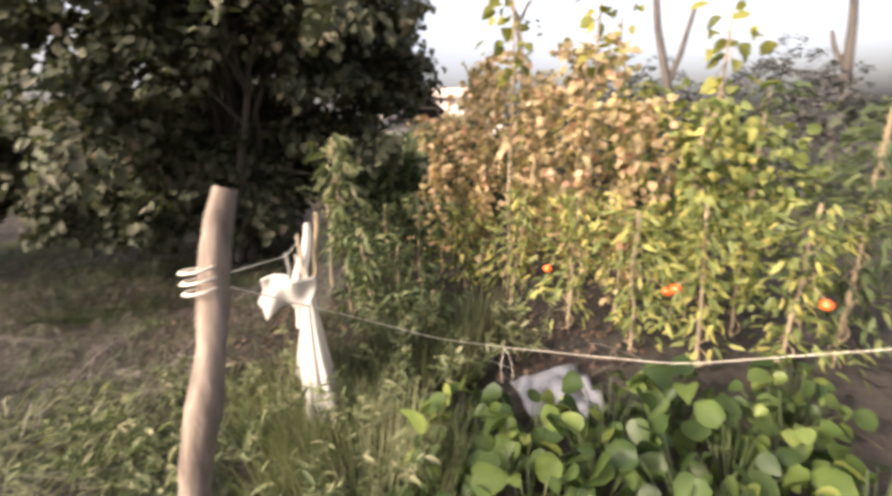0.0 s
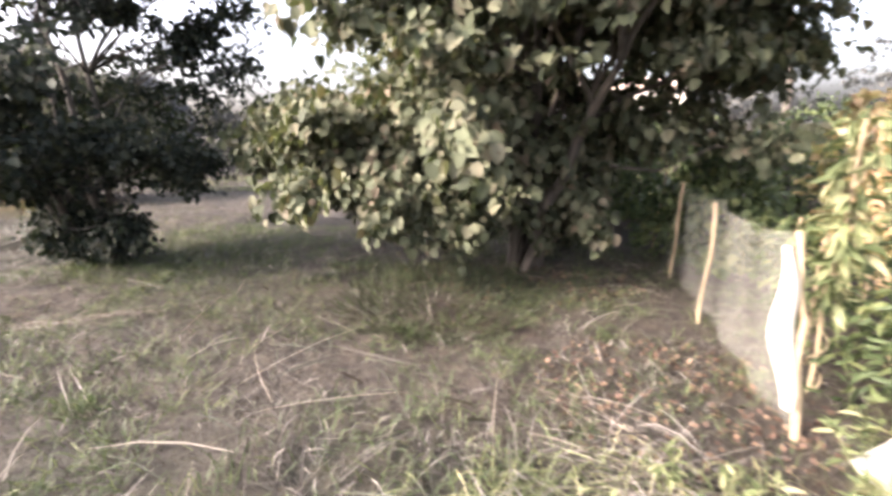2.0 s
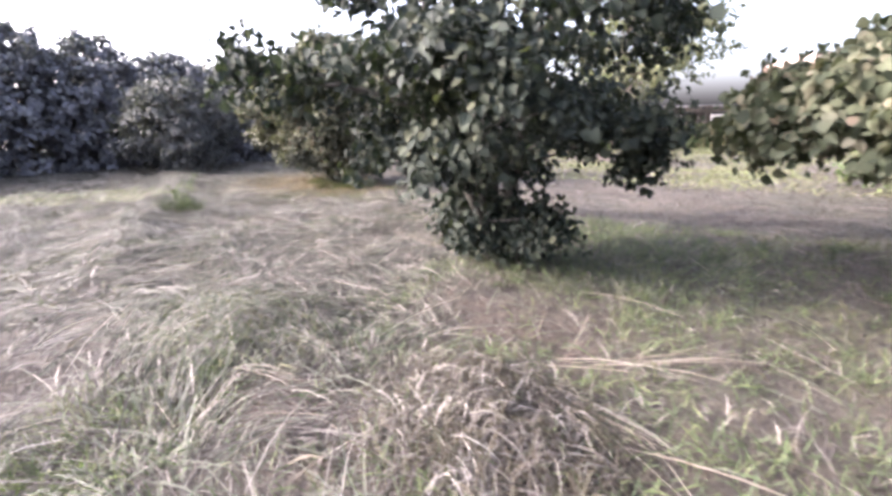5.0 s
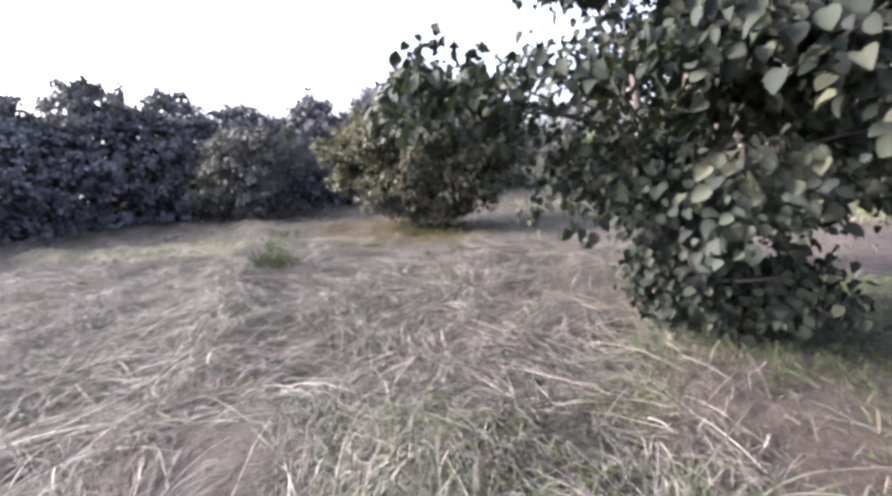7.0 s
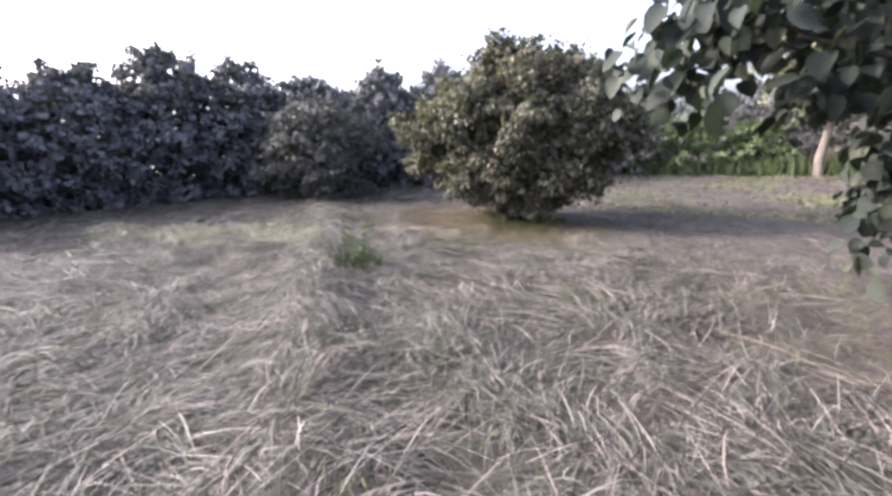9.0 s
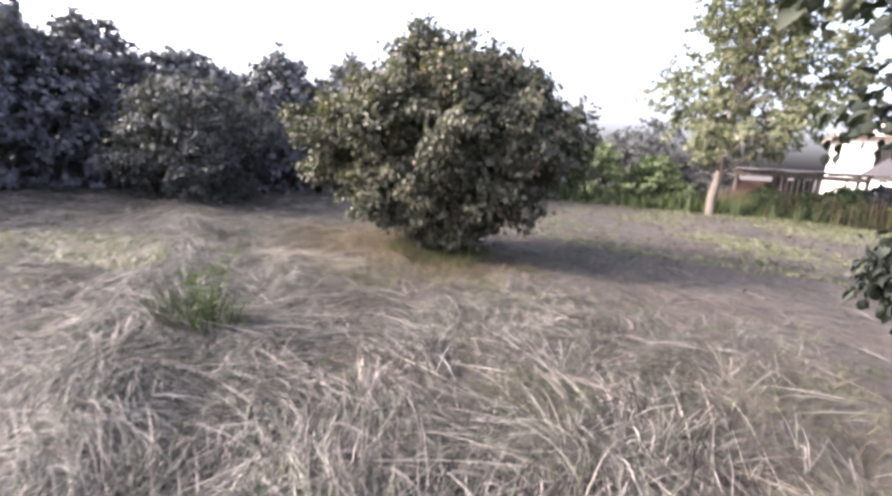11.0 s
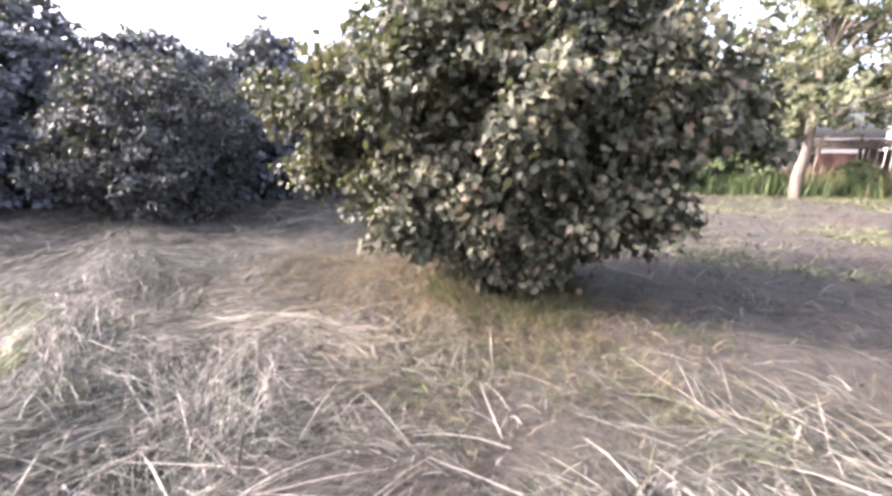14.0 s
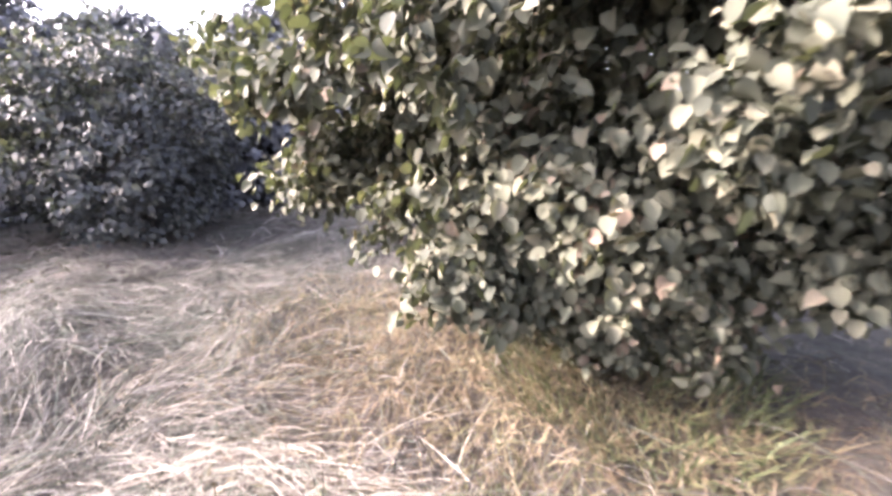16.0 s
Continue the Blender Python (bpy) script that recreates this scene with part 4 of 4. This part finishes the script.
def hanging_bag():
    t = thing("hanging_bag", -0.75, 1.72, 1.11, "torn white plastic bag hanging by two loops from the twine", "bag", turn=-20)
    nx, nz = 16, 10
    v = []
    for i in range(nx + 1):
        u = i / nx
        for j in range(nz + 1):
            w = j / nz
            drop = 0.07 + w * (0.07 + 0.11 * math.sin(math.pi * min(1.0, 0.15 + u)) + 0.03 * math.sin(9 * u))
            v.append((-0.15 + 0.25 * u - 0.03 * w, 0.02 * math.sin(7 * u + 3 * w) + 0.012 * math.sin(15 * u), 0.02 * math.sin(5 * u) - 0.02 - drop + 0.05 * (1 - w) * (u - 0.5)))
    q = [(i * (nz + 1) + j, i * (nz + 1) + j + 1, (i + 1) * (nz + 1) + j + 1, (i + 1) * (nz + 1) + j) for i in range(nx) for j in range(nz)]
    sack = mesh_part("sack", raw_mesh("sack", v, q, WHITE_BAG, True), t)
    thick = sack.modifiers.new("thickness", "SOLIDIFY")
    thick.thickness = 0.008
    for s in (-0.005, 0.04):
        mesh_part("loop", tubes("loop", [([(s, 0, -0.1), (s + 0.005, 0, -0.05), (s - 0.005, 0, 0.01)], [0.007, 0.004, 0.004])], WHITE_BAG, 6), t)


hanging_bag()


def net_fence():
    t = thing("net_fence", -1.24, 3.05, 0.0, "fine white net fence strung along the garden bed", "fence")
    mesh_part("pole", tubes("pole", [(bend((0, 0, -0.15), (0.04, 0.5, 0.95), 8, 0, 0.01), np.linspace(0.022, 0.018, 8))], STALK, 8), t)
    for a in (1.4, 2.6, 3.7):
        mesh_part("pole", tubes("pole", [(bend((-0.1 - 0.03 * a, a, -0.1), (-0.14, a, 0.95), 6, 0, 0.01), np.full(6, 0.015))], STALK, 7), t)
    n, m = 40, 12
    v = [(-0.02 - 0.12 * i / n + 0.03 * math.sin(i * 0.9 + j * 0.2), 0.05 + 0.42 * j / m + 3.4 * i / n, (0.93 - 0.06 * math.sin(math.pi * ((i / n * 3) % 1))) * j / m + 0.02) for i in range(n + 1) for j in range(m + 1)]
    q = [(i * (m + 1) + j, i * (m + 1) + j + 1, (i + 1) * (m + 1) + j + 1, (i + 1) * (m + 1) + j) for i in range(n) for j in range(m)]
    mesh_part("net", raw_mesh("net", v, q, NET, True), t)
    k, rows = 16, 12
    v = []
    for i in range(rows):
        f = i / (rows - 1)
        for j in range(k):
            a = 2 * np.pi * j / k
            r = (0.018 + 0.026 * math.sin(f * 3.0)) * (1 + 0.3 * math.sin(4 * a + 3 * f) + 0.2 * math.sin(9 * f + a))
            v.append((-0.03 - 0.03 * f + 0.012 * math.sin(8 * f) + r * math.cos(a), 0.44 - 0.36 * f + r * 0.7 * math.sin(a), 0.88 - 0.72 * f))
    q = [(i * k + j, i * k + (j + 1) % k, (i + 1) * k + (j + 1) % k, (i + 1) * k + j) for i in range(rows - 1) for j in range(k)]
    mesh_part("fold", raw_mesh("fold", v, q, NET_FOLD, True), t, "bunched white end of the net")


net_fence()


def bean_plant(x, y, h, mat, n, label, r=0.3, size=0.085, shape=ROUND_LEAF, name="bean_plant", low=0.15):
    """A climbing plant on a pole: pole, winding vine and leaves."""
    t = thing(name, x, y, ground_height(x, y), label, "plant", "plants in the garden beds", RNG.uniform(0, 360))
    lx, ly = RNG.normal(0, 0.06, 2)
    mesh_part("pole", tubes("pole", [(bend((0, 0, -0.1), (lx, ly, h), 6, 0, 0.01), np.linspace(0.013, 0.009, 6))], STALK, 6), t)
    u = np.linspace(0, 1, 60)
    vine = np.c_[lx * u + 0.04 * np.cos(u * 40), ly * u + 0.04 * np.sin(u * 40), h * 0.97 * u]
    mesh_part("vine", tubes("vine", [(vine, np.linspace(0.006, 0.003, 60))], STALK, 5), t)
    z = h * (low + (1.02 - low) * RNG.random(n) ** 0.8)
    a = RNG.uniform(0, 6.28, n)
    q = r * RNG.random(n) ** 0.6 * (0.7 + 0.5 * np.sin(z * 5 + a))
    at = np.c_[lx * z / h + q * np.cos(a), ly * z / h + q * np.sin(a), z]
    tip = np.c_[np.cos(a), np.sin(a), RNG.normal(-0.7, 0.5, n)] + RNG.normal(0, 0.4, (n, 3))
    mesh_part("foliage", leaves("foliage", at, tip, RNG.normal(0, 0.6, (n, 3)) + np.array([0, 0, 0.6]), size * RNG.uniform(0.5, 1.25, n), mat, shape), t)
    return t


def weed(x, y, h, n, label, r=0.2, name="low_weed", mat=None):
    """A weed: a few leaning green stems with narrow leaves along them."""
    t = thing(name, x, y, ground_height(x, y), label, "weed")
    mat = mat or FRESH_WEED
    for k in range(6):
        a = k * 1.05 + RNG.uniform(-0.4, 0.4)
        top = np.array([r * math.cos(a), r * math.sin(a), h * RNG.uniform(0.6, 1.0)])
        line = bend((0, 0, -0.03), top, 6, 0.06, 0.02)
        mesh_part("stem", tubes("stem", [(line, np.linspace(0.005, 0.002, 6))], mat, 5), t)
        m = n // 6
        f = RNG.uniform(0.15, 1.0, m)
        at = np.stack([np.interp(f, np.linspace(0, 1, 6), line[:, i]) for i in range(3)], -1) + RNG.normal(0, 0.012, (m, 3))
        b = RNG.uniform(0, 6.28, m)
        tip = np.c_[np.cos(b), np.sin(b), RNG.normal(0.25, 0.4, m)]
        mesh_part("foliage", leaves("foliage", at, tip, RNG.normal(0, 0.4, (m, 3)) + np.array([0, 0, 1.0]), RNG.uniform(0.03, 0.085, m), mat, LONG_LEAF), t)
    return t


BEANS = [(-0.25, 4.75, 2.05), (0.15, 4.35, 2.15), (0.5, 4.0, 2.25), (0.85, 3.7, 2.1), (1.15, 3.45, 2.1), (1.5, 3.25, 1.9), (0.2, 5.1, 2.2), (0.65, 4.85, 2.35), (1.05, 4.5, 2.2), (1.5, 4.2, 2.15), (1.9, 3.9, 2.0), (1.9, 3.1, 1.75), (-0.1, 5.6, 2.1), (0.9, 5.5, 2.2), (1.8, 5.0, 2.0)]
for bx, by, bh in BEANS:
    if bx > 1.3:
        bean_plant(bx, by, bh - 0.3, GARDEN, 420, "tall climbing bean plant with green and yellow leaves on a pole", 0.3, 0.07)
    else:
        bean_plant(bx, by, bh - 0.25 + 0.22 * math.sin(9 * bx), DRY, 560, "tall climbing bean plant with dry yellow leaves on a pole", 0.34, 0.066)
for bx, by, bh in [(0.35, 3.9, 2.6), (0.95, 3.75, 2.75), (1.35, 4.1, 2.5), (0.7, 5.2, 2.7), (1.7, 3.4, 2.35)]:
    bean_plant(bx, by, bh - 0.12, YELLOW, 26, "thin bean shoot with yellow-green leaves above the rows", 0.22, 0.095, name="bean_shoot", low=0.72)


def tomato(plant, x, y, z):
    bm = bmesh.new()
    bmesh.ops.create_uvsphere(bm, u_segments=14, v_segments=10, radius=0.036)
    for v in bm.verts:
        a = math.atan2(v.co.y, v.co.x)
        v.co = Vector((x + v.co.x * (1 + 0.05 * math.cos(5 * a)), y + v.co.y * (1 + 0.05 * math.cos(5 * a)), z + v.co.z * 0.85))
    fruit = part("tomato", bm, TOMATO, plant, "ripe orange-red tomato", True)
    mesh_part("stalk", tubes("stalk", [([(x, y, z + 0.024), (x * 0.6, y * 0.6, z + 0.06), (0, 0, z + 0.08)], [0.004, 0.003, 0.003])], STALK, 6), fruit)


for bx, by, bh in [(0.35, 3.75, 1.0), (0.75, 3.3, 1.05), (1.1, 2.95, 1.0), (1.45, 2.7, 1.05), (1.85, 2.55, 1.1), (0.0, 4.2, 0.8)]:
    grown = bean_plant(bx, by, bh, GARDEN, 420, "green and yellow tomato plant on a stake with red fruit" if bx > 0.6 else "green and yellow leafy garden plant on a stake", 0.32, 0.09, LONG_LEAF, "tomato_plant" if bx > 0.6 else "garden_plant")
    if bx > 0.6:
        for k in range(1):
            a = -1.5 + bx
            tomato(grown, 0.2 * math.cos(a), 0.2 * math.sin(a), 0.36 + 0.12 * bx)
for bx, by, bh in [(2.3, 2.7, 1.6), (2.5, 2.1, 1.4), (2.8, 3.2, 1.7), (2.3, 3.6, 1.8), (3.1, 2.5, 1.6), (2.9, 1.6, 1.3)]:
    bean_plant(bx, by, bh, WEED, 480, "dark green bushy garden plant at the bed's end", 0.42, 0.1, LONG_LEAF, "tall_garden_plant", 0.05)
bean_plant(-1.0, 3.6, 1.5, FRESH_WEED, 260, "tall green weed with serrated leaves beside the net", 0.16, 0.13, LONG_LEAF, "tall_weed", 0.3)
bean_plant(-0.75, 3.3, 0.9, WEED, 300, "bushy green weed beside the plastic cover", 0.28, 0.1, LONG_LEAF, "bushy_weed", 0.05)
for wx, wy, wh in [(-0.95, 3.9, 0.85), (-0.6, 3.55, 0.7), (-0.35, 3.35, 0.6), (-0.8, 4.6, 0.8), (-0.3, 3.0, 0.5)]:
    bean_plant(wx, wy, wh, WEED, 320, "bushy green weed beside the net", 0.3, 0.08, LONG_LEAF, "bushy_weed", 0.05)
bean_plant(-0.45, 4.0, 1.0, WEED, 300, "bushy green weed beside the net", 0.3, 0.1, LONG_LEAF, "bushy_weed", 0.05)


def leaf_kinds(name, mat, kinds=4):
    """A few leaf meshes of length 1 that many leaves share."""
    return [leaves(name, np.zeros((1, 3)), np.array([[0, 1.0, 0]]), np.array([[0, 0, 1.0]]), np.ones(1), mat) for _ in range(kinds)]


def set_leaf(parent, at, tip, up, size, kinds):
    """One leaf as a part of its plant."""
    y = Vector(tip).normalized()
    x = y.cross(Vector(up)).normalized()
    z = x.cross(y)
    ob = mesh_part("leaf", kinds[int(RNG.integers(len(kinds)))], parent)
    ob.matrix_basis = Matrix.Translation(at) @ Matrix((x, y, z)).transposed().to_4x4() @ Matrix.Diagonal((size, size, size, 1))
    return ob


BROAD_LEAVES = leaf_kinds("broad_leaf", SQUASH)


def broad_plants():
    for i, (x, y) in enumerate([(-0.15, 1.55), (0.15, 1.45), (0.45, 1.6), (0.75, 1.45), (1.0, 1.65), (0.2, 1.9), (0.6, 1.95), (1.0, 2.05), (1.35, 1.8), (-0.1, 1.95), (1.6, 2.1), (1.3, 1.35)]):
        t = thing("broad_leaf_plant", x, y, ground_height(x, y), "low plant with broad fresh green leaves", "plant", "broad-leaved plants in the bed")
        n = 42
        a = RNG.uniform(0, 6.28, n)
        q = RNG.uniform(0.05, 0.22, n)
        z = RNG.uniform(0.05, 0.36, n)
        at = np.c_[q * np.cos(a), q * np.sin(a), z]
        tagged(mesh_part("stem", tubes("stem", [(bend((0, 0, -0.03), p, 4, 0.02), np.linspace(0.005, 0.003, 4)) for p in at], WEED, 5), t), kind="stuff")
        for k in range(n):
            set_leaf(t, at[k], (math.cos(a[k]), math.sin(a[k]), RNG.normal(-0.5, 0.5)), np.array([-0.2, -0.3, 0.8]) + RNG.normal(0, 0.5, 3), RNG.uniform(0.05, 0.135), BROAD_LEAVES)


broad_plants()
LITTER = leaf_material("brown_litter", [(0.0, (0.056, 0.034, 0.025)), (0.5, (0.099, 0.062, 0.045)), (1.0, (0.149, 0.105, 0.071))], 0.7, 0.1, 0.5, 3.0)


def litter(n, x, y, rx, ry):
    a = RNG.uniform(0, 6.28, n)
    q = np.sqrt(RNG.random(n))
    px, py = x + rx * q * np.cos(a), y + ry * q * np.sin(a)
    at = np.c_[px, py, heights(px, py) + RNG.uniform(0.01, 0.05, n)]
    ob = new("leaf_litter", leaves("leaf_litter", at, np.c_[np.cos(a * 7), np.sin(a * 7), RNG.normal(0, 0.3, n)], np.array([0, 0, 1]) + RNG.normal(0, 0.4, (n, 3)), RNG.uniform(0.02, 0.05, n), LITTER, FAR_LEAF))
    tagged(ob, "reddish-brown fallen leaves on the ground", "litter", kind="stuff")


litter(600, -1.75, 3.3, 0.75, 0.75)
litter(900, -2.9, 5.1, 1.2, 0.6)
litter(500, 0.3, 3.0, 0.9, 0.5)
tuft(-0.55, 1.75, 0.42, 0.36, 2200, FRESH_WEED, "feathery green herb growing beside the post", "feathery_herb", 0.004)
tuft(-0.35, 2.7, 0.35, 0.35, 900, GRASS, "green grass growing beside the plastic cover")
for wx, wy, wh in [(-1.32, 1.7, 0.3), (-1.55, 1.95, 0.28), (-1.85, 1.85, 0.25), (-1.45, 2.35, 0.32), (-1.75, 2.5, 0.25), (-1.15, 1.95, 0.35), (-0.75, 1.55, 0.4), (-0.45, 1.5, 0.4), (-0.6, 2.0, 0.45), (-2.05, 2.15, 0.2), (-0.55, 2.55, 0.4), (-0.3, 2.35, 0.35), (0.0, 2.6, 0.35), (0.35, 2.9, 0.4), (-0.62, 2.95, 0.5), (-1.0, 2.3, 0.25), (-1.1, 2.75, 0.3)]:
    weed(wx, wy, wh * 1.1, 150, "low leafy green weed in the garden")
weed(-13.5, 4.0, 0.62, 230, "dark leafy weed standing in the cut hay", 0.2, "tall_weed", WEED)
tuft(-0.9, 2.3, 0.4, 0.3, 1200, FRESH_WEED, "green grass growing round the plastic cover")
tuft(-0.1, 3.2, 0.4, 0.3, 900, GRASS, "green grass growing before the beans")


def sheet():
    bm = bmesh.new()
    bmesh.ops.create_grid(bm, x_segments=14, y_segments=10, size=0.5)
    for v in bm.verts:
        v.co = Vector((v.co.x * 0.45, v.co.y * 0.35, 0.06 * noise.noise(v.co * 5) + 0.1))
    ob = part("plastic_sheet", bm, GREY_SHEET, None, "", True)
    sol = ob.modifiers.new("thickness", "SOLIDIFY")
    sol.thickness = 0.004
    ob.matrix_basis = pose(0.45, 2.35, 0.0, 18, 0, 20)
    tagged(ob, "crumpled grey plastic sheet lying in the bed", "sheet")


sheet()


def bare_tree(x, y, pts, label):
    t = thing("bare_tree", x, y, 0.0, label, "tree")
    for i, (line, r0, r1) in enumerate(pts):
        line = np.array(line, float)
        mesh_part("trunk" if i == 0 else "limb", tubes("limb", [(line, np.linspace(r0, r1, len(line)))], BARK, 7), t)


bare_tree(5.8, 12.7, [([(0, 0, -0.1), (0.05, 0, 1.4), (-0.1, 0, 2.6), (-0.45, 0.1, 4.0), (-0.65, 0.2, 5.6), (-0.7, 0.2, 7.2)], 0.14, 0.06), ([(-0.1, 0, 2.6), (0.15, 0, 3.3), (0.4, 0, 4.4)], 0.09, 0.06)], "bare forked tree with lopped limbs behind the garden")
bare_tree(8.8, 10.9, [([(0, 0, -0.1), (0.1, 0, 2.2), (0.0, 0, 3.6), (-0.2, 0, 5.0), (-0.15, 0, 7.0)], 0.13, 0.06), ([(0.08, 0, 2.6), (-0.2, 0.1, 3.1), (-0.35, 0.1, 3.5)], 0.06, 0.04)], "bare tall trunk with short stub behind the garden")
bare_tree(2.2, 13.8, [([(0, 0, -0.1), (-0.1, 0, 2.5), (-0.4, 0, 4.6), (-0.9, 0, 5.6)], 0.12, 0.05), ([(-0.35, 0, 4.4), (-0.1, 0, 4.9), (0, 0, 5.0)], 0.05, 0.04)], "bare lopped tree behind the bean rows")
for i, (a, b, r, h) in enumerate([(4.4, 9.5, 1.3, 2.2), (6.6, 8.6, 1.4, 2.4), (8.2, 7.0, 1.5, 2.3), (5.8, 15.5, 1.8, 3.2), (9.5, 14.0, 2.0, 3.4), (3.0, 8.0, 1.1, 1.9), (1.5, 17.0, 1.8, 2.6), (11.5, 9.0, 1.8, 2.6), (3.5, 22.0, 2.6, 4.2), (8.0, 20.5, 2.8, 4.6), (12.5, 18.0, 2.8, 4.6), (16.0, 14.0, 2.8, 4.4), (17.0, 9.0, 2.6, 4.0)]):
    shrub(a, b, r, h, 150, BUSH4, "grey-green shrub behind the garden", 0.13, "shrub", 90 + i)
for i, (a, b, r, h) in enumerate([(-0.9, 6.3, 0.7, 1.2), (-1.5, 8.6, 1.0, 1.3), (0.6, 9.0, 1.1, 1.5), (-3.4, 11.5, 1.4, 1.5), (-0.6, 12.5, 1.5, 1.8), (2.2, 11.5, 1.3, 1.9)]):
    shrub(a, b, r, h, 170, WEED, "low dark green shrub beyond the hazel tree", 0.11, "shrub", 110 + i)
HAZEL_LEAVES = leaf_kinds("hazel_leaf", HAZEL)
bush = bpy.data.objects["hazel_bush"]
for k in range(230):
    a = RNG.uniform(-2.6, -0.7)
    z = RNG.uniform(0.5, 2.3)
    r = np.interp(z, [0.4, 1.0, 1.7, 2.4], [0.95, 1.5, 1.85, 1.5]) * RNG.uniform(0.88, 1.02)
    d = np.array([-0.35, 0.937])
    p = np.array([r * math.cos(a), r * math.sin(a)])
    p = p - 0.32 * (p @ d) * d
    set_leaf(bush, (p[0], p[1], z), np.array([math.cos(a), math.sin(a), -0.7]) * 0.6 + RNG.normal(0, 0.5, 3), np.array([math.cos(a) * 0.7, math.sin(a) * 0.7, 0.7]) + RNG.normal(0, 0.3, 3), RNG.uniform(0.05, 0.08), HAZEL_LEAVES)
